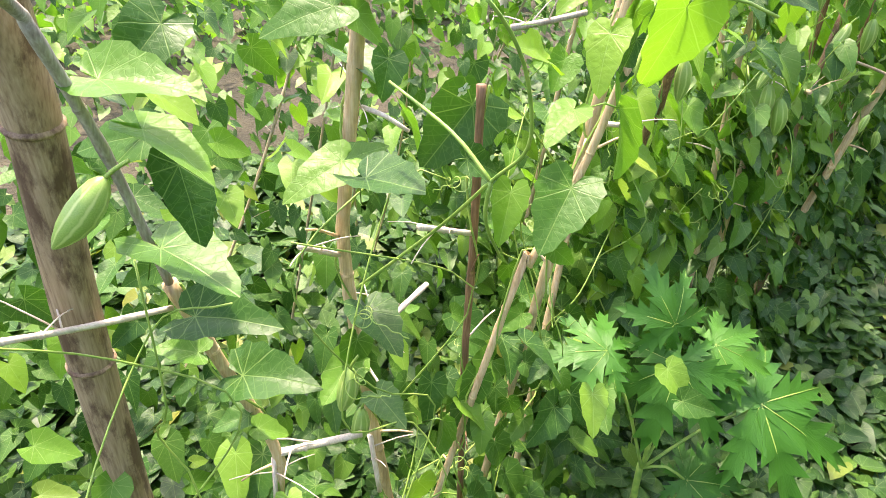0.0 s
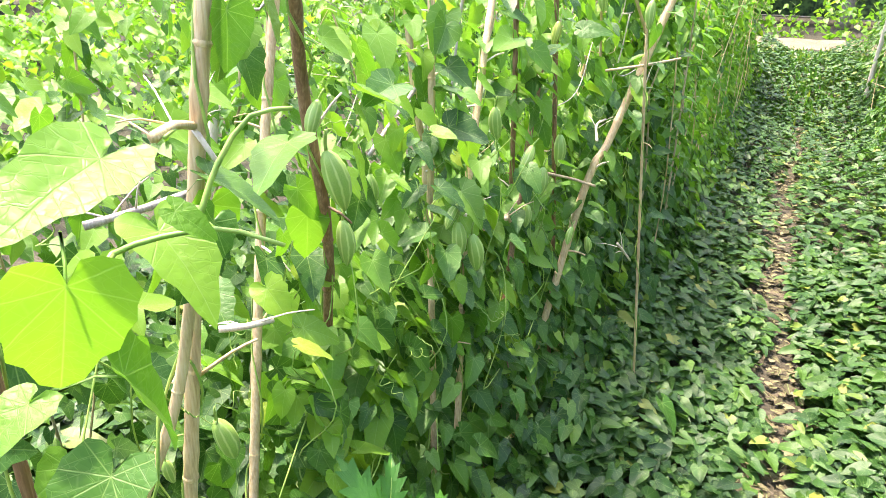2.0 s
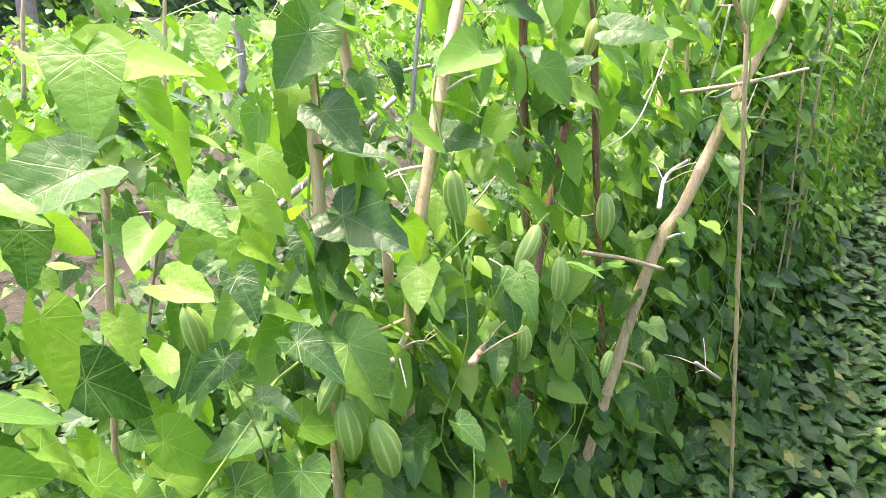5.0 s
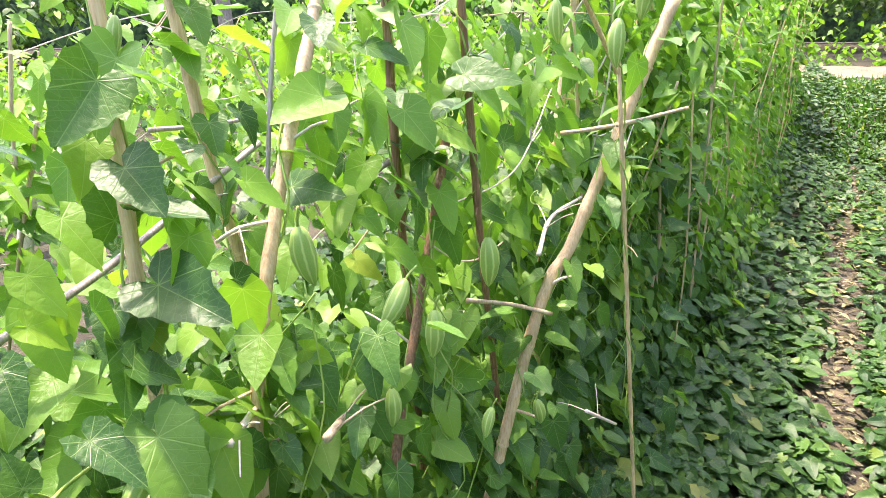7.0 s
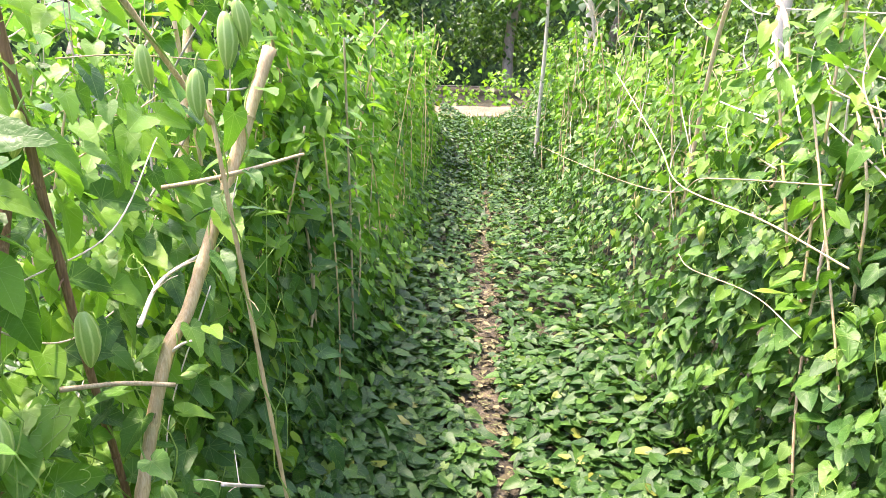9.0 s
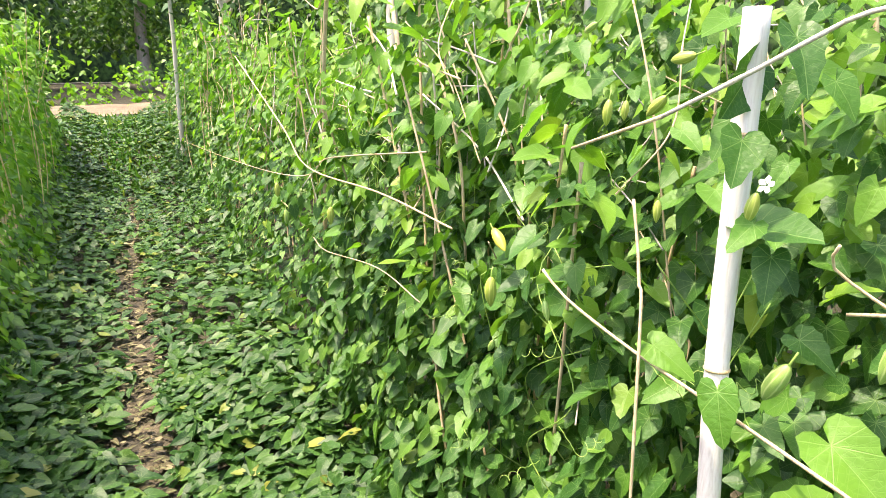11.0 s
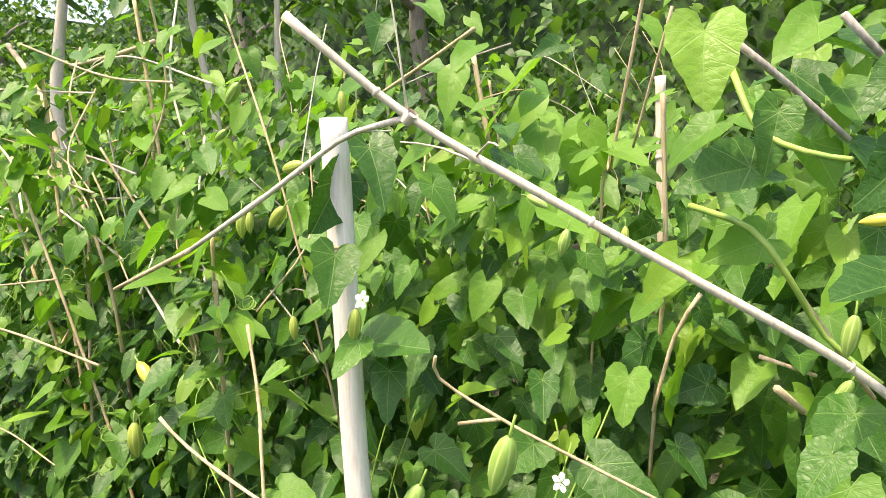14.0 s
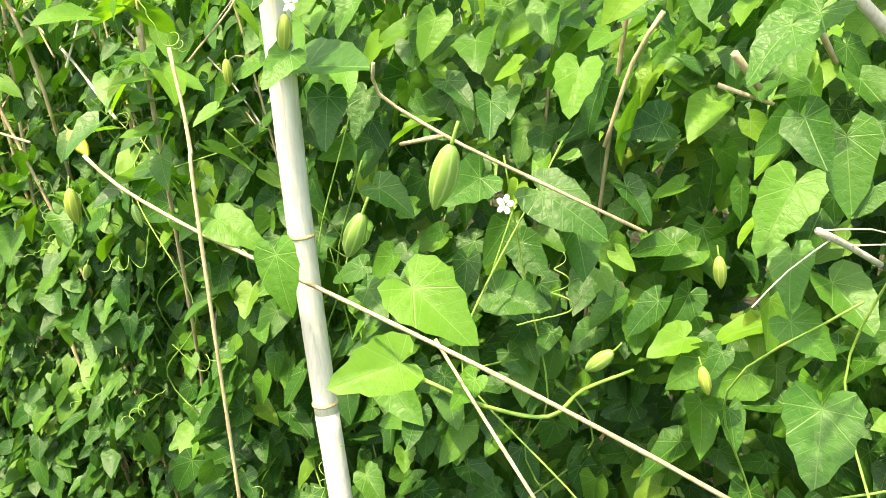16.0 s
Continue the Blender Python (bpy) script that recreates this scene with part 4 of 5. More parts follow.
GOURDS = [[gourd_mesh(m, 3 * i + k) for k in range(3)] for i, m in enumerate(FRUIT)]
STALK = tube_mesh("stalk", [(0, 0, -0.02), (0.02, 0.01, 0.12), (0.08, 0.03, 0.30)], 0.028, green_stem, sides=6, step=0.08)


def gourd(plant, centre, size, lean, tone, r, toward):
    """lean: degrees that its lower end swings along the row."""
    a = radians(lean)
    down = (UP * -math.cos(a) + toward * math.sin(a)).normalized()
    x = down.cross(Vector((0.3, 0.5, 0.2))).normalized()
    z = -down
    m = Matrix((x, z.cross(x), z)).transposed().to_4x4()
    m.translation = centre - down * size / 2 - plant.location
    ob = part("gourd", GOURDS[tone][r.randrange(3)], plant, ("pale green striped gourd", "yellow-green striped gourd", "ripe yellow gourd")[tone], m @ Matrix.Scale(size, 4))
    part("stalk", STALK, ob)


def flower_mesh():
    bm = bmesh.new()
    for k in range(5):
        a = 2 * math.pi * k / 5
        d, s = Vector((math.cos(a), math.sin(a), 0)), Vector((-math.sin(a), math.cos(a), 0))
        ring0 = [d * 0.08, d * 0.5 + s * 0.32 + UP * 0.18, d * 0.85 + s * 0.26 + UP * 0.10, d * 1.0 + UP * 0.22, d * 0.85 - s * 0.26 + UP * 0.08, d * 0.5 - s * 0.32 + UP * 0.16]
        bm.faces.new([bm.verts.new(q) for q in ring0])
    me = bpy.data.meshes.new("flower")
    bm.to_mesh(me)
    bm.free()
    me.materials.append(petal_white)
    return me


FLOWER = flower_mesh()

# ---- vines on the rows ----
PLANTS = {}
ROW_V = {"A": -0.35, "B": 1.22}
LABEL = {"A": "green pointed gourd vine climbing a cane", "B": "dense green gourd vine hanging over its trellis"}


def plant_at(row, u):
    """The vine whose root stands nearest."""
    k = math.floor(u / 0.3)
    if (row, k) not in PLANTS:
        top = holder("gourd_vine", at(k * 0.3 + 0.15, ROW_V[row], 0), LABEL[row], "vine", "gourd vines of the rows")
        PLANTS[row, k] = top
        r = random.Random(k * 7 + len(row))
        for q in range(3):
            line = [Vector((0, 0, -0.02))]
            for s in range(1, 10):
                line.append(AX_U * r.gauss(0, 0.06) + AX_V * r.gauss(0.02 if row == "A" else -0.04, 0.05) + UP * (s * 0.13 + r.gauss(0, 0.03)))
            part("stem", tube_mesh("stem", line, 0.0018, green_stem, sides=5, taper=0.6, seed=k), top)
    return PLANTS[row, k]


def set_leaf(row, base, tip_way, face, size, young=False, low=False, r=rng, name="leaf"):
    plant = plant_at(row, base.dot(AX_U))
    shapes = MESH_YOUNG if young else (MESH_DEEP_SHADED if low else MESH_ONE)
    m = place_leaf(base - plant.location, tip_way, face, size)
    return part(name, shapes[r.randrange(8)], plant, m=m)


def known_leaves(row, spots, out, seed, fresh=0.0, deep=0.3):
    r = random.Random(seed)
    for bu, bv, bz, tu, tv, tz in spots:
        b, t = at(bu, bv, bz), at(tu, tv, tz)
        face = (out - b).normalized() * 0.8 + UP * (1.0 if row == "A" else 0.6) + Vector((r.gauss(0, 0.4), r.gauss(0, 0.4), 0))
        set_leaf(row, b, t - b, face, (t - b).length * (0.86 if row == "A" else 0.84), young=r.random() < max(fresh, 0.15 * (row == "B")), low=row == "A" and r.random() < deep, r=r)


known_leaves("A", LEAVES_NEAR + LEAVES_NEAR_LOW, at(0.2, 0.2, 1.7), 1)
known_leaves("A", LEAVES_SHOOT, at(0.2, 0.2, 1.6), 4, 1.0)
known_leaves("A", LEAVES_SHOOT_GREEN, at(0.8, 0.3, 1.6), 5, 0.0, 0.8)
known_leaves("A", LEAVES_MID + LEAVES_MID_LOW, at(1.0, 0.2, 1.6), 2)
known_leaves("B", LEAVES_B + LEAVES_B_MID + LEAVES_B_RIGHT, at(1.2, 0.5, 1.6), 3)
for k, (u, v, z, size, lean, tone) in enumerate(FRUITS_A + FRUITS_A_NEAR):
    gourd(plant_at("A", u), at(u, v, z), size, lean, tone, random.Random(k), (AX_U + AX_V * 0.3).normalized())
for k, (u, v, z, size, lean, tone) in enumerate(FRUITS_B + FRUITS_B_RIGHT):
    gourd(plant_at("B", u), at(u, v, z), size, lean, tone, random.Random(90 + k), -AX_U)


for k, pts in enumerate(RUNNERS):
    plant = plant_at("A" if pts[0][1] < 0.3 else "B", pts[0][0])
    part("runner", tube_mesh("runner", [at(*p) - plant.location for p in pts], 0.0021, green_stem, sides=7, taper=0.7, seed=k, step=0.012), plant, "yellow-green vine runner")
TENDRILS = []
for k in range(4):
    r = random.Random(60 + k)
    line = [Vector((0.004 * i, 0.001 * i, 0.004 * i + 0.003 * r.uniform(-1, 1))) for i in range(8)]
    a0 = line[-1]
    for i in range(26):
        a = i * 0.62
        line.append(a0 + Vector((0.011 * math.sin(a) * (1 - i / 40), 0.0022 * i, 0.011 * (1 - math.cos(a)) * (1 - i / 40))))
    TENDRILS.append(tube_mesh("tendril", line, 0.0008, green_stem, sides=5, taper=0.6, seed=k, step=0.02))
for k in range(60):
    r = random.Random(1200 + k)
    row = "AB"[k % 2]
    u = r.uniform(0.3, 3.4) if row == "A" else r.uniform(0.9, 3.2)
    plant = plant_at(row, u)
    m = pose(0, 0, 0, r.uniform(0, 360), r.uniform(0, 360), r.uniform(0, 360))
    m.translation = at(u, (-0.30 if row == "A" else 1.04) + r.gauss(0, 0.04), r.uniform(0.7, 1.4)) - plant.location
    part("tendril", TENDRILS[k % 4], plant, m=m)
for u, v, z in ((1.613, 1.10, 1.179), (1.766, 1.00, 1.355), (0.539, -0.30, 1.244)):
    plant = plant_at("A" if v < 0 else "B", u)
    m = place_leaf(at(u, v, z) - plant.location, AX_U, -AX_V + UP * 0.4, 0.010)
    part("flower", FLOWER, plant, "small white fringed flower", m)


def climb(points, n, seed, spread=0.035):
    r = random.Random(seed)
    line = [at(*q) for q in points]
    for k in range(n):
        f = r.uniform(0, len(line) - 1.001)
        q = line[int(f)].lerp(line[int(f) + 1], f % 1)
        if not 0.6 < q.z < 1.6:
            continue
        a = r.uniform(0, 6.28)
        way = Vector((math.cos(a), math.sin(a), 0))
        q = q + way * abs(r.gauss(0, spread))
        set_leaf("A", q, way + UP * r.uniform(-1.2, 0.1), way * 0.5 + UP * r.uniform(0.5, 1.2), r.uniform(0.028, 0.062), young=r.random() < 0.2, low=r.random() < 0.45, r=r)


for k, (r0, kind, pts) in enumerate(STAKES_A[:7]):
    climb(pts, 22, 1500 + k, 0.06)
stick(0.006, "tan", [(1.524, -0.8, 1.516), (1.477, -0.8, 1.248)], 431)
climb([(1.524, -0.8, 1.516), (1.477, -0.8, 1.248)], 46, 1530, 0.05)


def curtain_leaf(r, u, v, z, out, smin=0.038, smax=0.098):
    """Hangs on the row's face, tip down."""
    tip = UP * r.uniform(-1.1, -0.15) + out * r.uniform(-0.1, 1.0) + AX_U * r.gauss(0, 0.75)
    face = out * r.uniform(0.1, 0.9) + UP * r.uniform(0.5, 1.7) - AX_U * r.gauss(0.15, 0.6)
    return at(u, v, z), tip, face, r.uniform(smin, smax)


ROOM = {"A": [f[:4] for f in FRUITS_A + FRUITS_A_NEAR], "B": [f[:4] for f in FRUITS_B + FRUITS_B_RIGHT]}


def behind_fruit(row, u, v, z):
    """Leaves grow behind the gourds that hang on the row's face."""
    for fu, fv, fz, size in ROOM.get(row, ()):
        if abs(u - fu) < size * 0.5 + 0.02 and -size * 0.6 - 0.01 < z - fz < size * 0.9 + 0.03:
            v = min(v, fv - 0.05) if row == "A" else max(v, fv + 0.05)
    return v


def row_leaves(row, u0, u1, n, seed, out, spread, skip=None):
    r, got = random.Random(seed), []
    while len(got) < n:
        u, z = r.uniform(u0, u1), r.uniform(0.04, 1.78)
        v, keep = spread(r, u, z)
        if r.random() < keep:
            v = behind_fruit(row, u, v, z)
            got.append(curtain_leaf(r, u, v, z, out, *((0.030, 0.066) if row == "B" else (0.038, 0.080))))
    return got


def spread_a(r, u, z):
    if u < 1.0:
        return (-0.30 if u > 0.42 else -0.38) + r.gauss(0, 0.06), (0.6 if z < 0.85 and u > 0.42 else 0.25 if z < 0.55 else 0.03)
    face = -0.22 - 0.10 * min(1, z) + (0.06 if z < 0.35 else 0) + 0.30 * max(0.0, 0.55 - z) * min(1.0, max(0.0, (u - 1.5) / 0.5))
    keep = 1.0 if z < 0.9 else max(0.16, 1.0 - (z - 0.9) * 1.5)
    if u > 2.3:
        keep = max(keep, min(1.0, 1.9 - z) * min(1.0, (u - 2.3) * 1.5))
    elif z > 1.5:
        keep = 0.0
    if u < 1.8:
        keep *= 1.0 if z < 1.1 else 0.4
    clump = noise.noise(Vector((u * 4.0, z * 4.0, 9.0)))
    return face - abs(r.gauss(0, 0.13)), keep * (1.0 if clump > -0.1 or z < 0.4 else 0.3)


def spread_b(r, u, z):
    face = 0.92 + 0.22 * min(1.0, z / 0.9) + 0.10 * min(1.0, max(0.0, (1.83 - u) / 0.4)) * min(1.0, z / 0.6)
    tall = 1.36 + 0.22 * noise.noise(Vector((u * 2.6, 4.0, 1.0)))
    keep = 1.0 if z < tall else max(0.04, 1.0 - (z - tall) * 3.4)
    clump = noise.noise(Vector((u * 5.5, z * 5.5, 2.0)))
    return face + abs(r.gauss(0, 0.10)) + 0.15 * clump + (0.30 * r.random() if z > 1.05 else 0), keep


for row, out, fn, n, seed in (("A", AX_V, spread_a, 2100, 11), ("B", -AX_V, spread_b, 2400, 12)):
    r = random.Random(seed)
    for base, tip, face, size in row_leaves(row, *((0.1, 4.2) if row == "A" else (0.5, 3.7)), n, seed, out, fn):
        # low: deeper green towards the foot, shade inside the row put into leaf colour
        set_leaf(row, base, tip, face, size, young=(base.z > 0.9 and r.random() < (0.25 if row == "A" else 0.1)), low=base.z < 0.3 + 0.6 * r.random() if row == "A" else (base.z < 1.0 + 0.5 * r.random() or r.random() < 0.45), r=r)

# farther lengths of the rows and the rows beyond
for k, (v0, u0, u1, n, out, name) in enumerate((
        (None, 4.2, 10.5, 6500, AX_V, "A"), (None, 3.7, 11.5, 8500, -AX_V, "B"), (None, -4, 0.5, 2400, -AX_V, "B"), (-0.42, -6, -0.6, 2200, AX_V, ""),
        (-1.35, -3, 11, 6200, AX_V, ""), (-2.6, -3, 11, 4000, AX_V, ""), (-3.9, -3, 12, 3200, AX_V, ""), (-0.8, -0.8, 5, 6000, AX_V, "low"), (None, 1.0, 4.3, 4600, AX_V, "A"), (None, 0.4, 3.8, 7000, -AX_V, "B"), (1.55, 0.2, 3.8, 4200, -AX_V, "back"), (2.35, -3, 11, 5600, -AX_V, ""), (3.5, -3, 11, 3800, -AX_V, ""))):
    if name in ("A", "B"):
        got = row_leaves(name, u0, u1, n, 30 + k, out, spread_a if name == "A" else spread_b)
    else:
        def spread_far(r, u, z, v0=v0):
            pillar = 0.45 if noise.noise(Vector((u * 3.3, v0, 1.0))) > 0.15 else 0.0
            return v0 + r.gauss(0, 0.24 if v0 == -0.8 else 0.16 if z < 0.9 else 0.09), (1.0 if z < 1.0 else max(0.06 + pillar * (z < 1.65), 1 - (z - 1.0) * 1.6)) * (1.0 if v0 != -0.8 or z < (0.28 if u < 1.2 else 0.7) else 0.10)
        got = row_leaves("", u0, u1, n, 30 + k, out, spread_far)
    top = holder("vine_row", at((u0 + u1) / 2, v0 if v0 is not None else ROW_V[name], 0), "row of green gourd vines on bamboo canes", "vine row", "vine rows of the field", "stuff")
    # Leaf colour carries the row's light: shaded greens low, sunlit young greens on top
    for what, mat, lo, hi in (("low_leaves", shaded_many, 0, 0.55), ("leaves", leaf_many, 0.55, 1.0), ("young_leaves", young_lit_many, 1.0, 9)):
        # Offsets push far row A to lit greens, row B and back to shaded ones
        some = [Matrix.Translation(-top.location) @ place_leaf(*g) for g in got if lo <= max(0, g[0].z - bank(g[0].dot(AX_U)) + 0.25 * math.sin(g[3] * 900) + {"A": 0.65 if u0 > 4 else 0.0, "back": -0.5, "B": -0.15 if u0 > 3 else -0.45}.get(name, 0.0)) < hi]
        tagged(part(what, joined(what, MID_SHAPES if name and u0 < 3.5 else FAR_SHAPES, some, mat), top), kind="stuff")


# vines that reach the tops of the farther canes
r = random.Random(77)
for k0, k1, v0 in ((-9, 0.5, -0.4), (0.5, 9, 1.3)):
    got = []
    for pts in CANES:
        if not k0 < pts[0][1] < k1:
            continue
        line = [at(*q) for q in pts]
        for q in range(r.randrange(28, 52)):
            f = r.random() ** 1.5 * 1.1
            p = line[0].lerp(line[1], f)
            a = r.uniform(0, 6.28)
            way = Vector((math.cos(a), math.sin(a), 0))
            p = p + way * abs(r.gauss(0, 0.06)) + UP * r.gauss(0.02, 0.05)
            got.append(place_leaf(p - at(4, v0, 0), way + UP * r.uniform(-1.4, 0.2), way * 0.4 + UP * r.uniform(0.3, 1.2) + Vector((r.gauss(0, 0.3), r.gauss(0, 0.3), 0)), r.uniform(0.03, 0.075)))
    top = holder("vine_row", at(4, v0, 0), "green gourd vines climbing to the tops of canes", "vine row", "vine rows of the field", "stuff")
    tagged(part("climbing_leaves", joined("climbing_leaves", MID_SHAPES, got[::2], leaf_many), top), kind="stuff")
    tagged(part("young_leaves", joined("young_leaves", MID_SHAPES, got[1::2], young_lit_many), top), kind="stuff")


# ---- creeping ground cover ----
def creeping(r, u, v, rise, big=1.0):
    a = r.uniform(0, 2 * math.pi)
    tip = AX_U * math.cos(a) + AX_V * math.sin(a) + UP * r.uniform(-0.35, 0.05)
    face = UP + AX_U * r.gauss(-0.12, 0.26) + AX_V * r.gauss(0, 0.26)
    return place_leaf(at(u, v, 0.035 + rise + r.uniform(0, 0.06)), tip, face, r.uniform(0.040, 0.078) * big)


def cover(r, u0, u1, v0, v1, n, clear=0.0):
    got = []
    while len(got) < n:
        u, v = r.uniform(u0, u1), r.uniform(v0, v1)
        d = abs(v - trail_v(u))
        if clear and d < clear * min(1.0, max(0.15, 1.6 - u * 0.16)) * (0.35 + 1.0 * r.random() + 0.6 * noise.noise(Vector((u * 2.2, 7.0, 0.0)))):
            continue
        if r.random() < 0.35 * (noise.noise(Vector((u * 3, v * 3, 5))) < -0.28):
            continue
        rise = 0.24 * (min(0.45, max(0.0, d - 0.16)) / 0.45) ** 1.4 if clear else 0.06
        got.append(creeping(r, u, v, rise, 1.0 if clear else 1.35 if v0 > -1.3 else 1.7))
    return got


r = random.Random(21)
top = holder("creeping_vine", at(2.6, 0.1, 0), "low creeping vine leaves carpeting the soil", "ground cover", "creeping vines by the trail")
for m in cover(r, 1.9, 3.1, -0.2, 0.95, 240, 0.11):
    part("leaf", MESH_GROUND_SHADED[r.randrange(8)], top, m=Matrix.Translation(-top.location) @ m)
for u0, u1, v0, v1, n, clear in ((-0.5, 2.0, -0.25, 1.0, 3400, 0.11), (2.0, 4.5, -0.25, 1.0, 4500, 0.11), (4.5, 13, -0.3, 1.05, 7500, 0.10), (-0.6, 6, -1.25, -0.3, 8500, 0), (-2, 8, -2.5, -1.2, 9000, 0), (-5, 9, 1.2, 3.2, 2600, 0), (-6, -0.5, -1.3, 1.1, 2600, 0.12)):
    me = joined("creeping_leaves", FAR_SHAPES if v1 < -1 or v0 > 1 or u1 < 0 or u0 > 4 else MID_SHAPES, cover(r, u0, u1, v0, v1, n, clear), shaded_ground_many)
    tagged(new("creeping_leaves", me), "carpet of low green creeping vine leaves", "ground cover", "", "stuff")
got = []
for k in range(1500):
    u = 0.8 + 8 * r.random() ** 1.5
    a = r.uniform(0, 6.28)
    got.append(place_leaf(at(u, trail_v(u) + r.gauss(0, 0.09), 0.032 + r.uniform(0, 0.012)), AX_U * math.cos(a) + AX_V * math.sin(a) + UP * r.uniform(-0.05, 0.1), UP + AX_U * r.gauss(0, 0.2), r.uniform(0.015, 0.045)))
tagged(new("dry_litter", joined("dry_litter", MID_SHAPES, got, dry_leaf)), "dry brown leaf litter on the footpath", "leaf litter", "", "stuff")

straws = []
for k in range(110):
    u = r.uniform(1.2, 8)
    a = r.uniform(0, 6.28)
    straws.append(place_leaf(at(u, trail_v(u) + r.gauss(0, 0.10), 0.035), AX_U * math.cos(a) + AX_V * math.sin(a) + UP * r.uniform(0, 0.12), UP, r.uniform(0.06, 0.2)))
STRAW_SHAPES = [leaf_shape(120 + k, rows=4, cols=(-1, 0, 1), width=0.02, petiole=False) for k in range(3)]
tagged(new("dry_straw", joined("dry_straw", STRAW_SHAPES, straws, dry_leaf)), "dry straw and twigs lying on the footpath", "straw", "", "stuff")

# grass at the far end of the trail
got = []
for k in range(5000):
    u, v = 8.8 + 4.5 * r.random() ** 0.8, r.gauss(0.4, 2.0)
    got.append(place_leaf(at(u, v, 0), UP + AX_U * r.gauss(0, 0.4) + AX_V * r.gauss(0, 0.4), AX_V + AX_U * r.gauss(0, 1), r.uniform(0.05, 0.17)))
tagged(new("grass", joined("grass", SLIM_SHAPES, got, grass_green)), "bright green weeds and grass beside the track", "grass", "", "stuff")


# ---- papaya seedling ----
def papaya_leaf_mesh(seed):
    r, verts, faces, uvs = random.Random(seed), [], [], []
    prof = ((0.0, 0.04), (0.13, 0.10), (0.27, 0.115), (0.42, 0.25), (0.46, 0.115), (0.60, 0.23), (0.65, 0.09), (0.78, 0.13), (0.82, 0.06), (1.0, 0.0))
    for k, (deg, size) in enumerate(((0, 1.0), (47, 0.92), (-47, 0.92), (95, 0.74), (-95, 0.74), (145, 0.5), (-145, 0.5))):
        a = radians(deg + r.uniform(-5, 5))
        d, s, size = Vector((math.sin(a), math.cos(a), 0)), Vector((math.cos(a), -math.sin(a), 0)), size * r.uniform(0.9, 1.08)
        start = len(verts)
        for q, w in prof:
            ahead = 0.10 if w > 0.12 else 0.0
            droop = -0.20 * q * q
            for c in (-1, 0, 1):
                p = d * (q + ahead * abs(c)) * size + s * c * w * size
                verts.append((p.x, p.y, droop + 0.10 * abs(c) * w + 0.002 * k))
                uvs.append((0.5 + c / 2, q))
        for i in range(len(prof) - 1):
            for j in range(2):
                b = start + i * 3 + j
                faces.append((b, b + 1, b + 4, b + 3))
    return mesh_from("papaya_leaf", verts, faces, papaya_green, uvs)


def vein_mesh():
    verts, faces = [], []
    for deg, size in ((0, 0.9), (47, 0.8), (-47, 0.8), (95, 0.62), (-95, 0.62)):
        a = radians(deg)
        k = len(verts)
        v, f, _ = tube([(0, 0, 0.006), (0.45 * size * math.sin(a), 0.45 * size * math.cos(a), -0.025), (size * math.sin(a), size * math.cos(a), -0.20 * size)], 0.007, sides=5, taper=0.25, step=0.2)
        verts += v
        faces += [tuple(i + k for i in q) for q in f]
    return mesh_from("vein", verts, faces, green_stem)


VEINS = vein_mesh()
papaya = holder("papaya_seedling", at(0.90, -0.12, 0), "young papaya seedling with bright lobed leaves", "plant")
part("stem", tube_mesh("stem", [(0, 0, -0.02), (0.01, 0.0, 0.25), (0.0, 0.01, 0.50)], 0.009, green_stem, taper=0.7), papaya)
crown = at(0.90, -0.12, 0.5)
for k, (u, v, z, tu, tv, tz, size) in enumerate((
        (0.968, -0.164, 0.779, 0.960, -0.231, 0.866, 0.110),
        (0.853, -0.219, 0.747, 0.766, -0.291, 0.750, 0.113),
        (0.950, -0.130, 0.721, 0.862, -0.102, 0.612, 0.143),
        (1.055, -0.009, 0.649, 1.128, 0.150, 0.578, 0.189),
        (0.936, -0.049, 0.503, 1.008, 0.040, 0.509, 0.115),
        (1.024, -0.107, 0.741, 1.072, -0.019, 0.720, 0.102))):
    c = at(u, v, z)
    m = place_leaf(c - papaya.location, at(tu, tv, tz) - c, UP * 0.9 - AX_U * 0.35 + AX_V * 0.15, size * 1.12)
    ob = part("leaf", papaya_leaf_mesh(k), papaya, "deeply lobed bright green leaf", m)
    part("vein", VEINS, ob)
    a = crown - papaya.location
    b = c - papaya.location
    part("petiole", tube_mesh("petiole", [a, a.lerp(b, 0.5) + UP * 0.02, b - UP * 0.003], 0.0032, green_stem, sides=6), papaya)


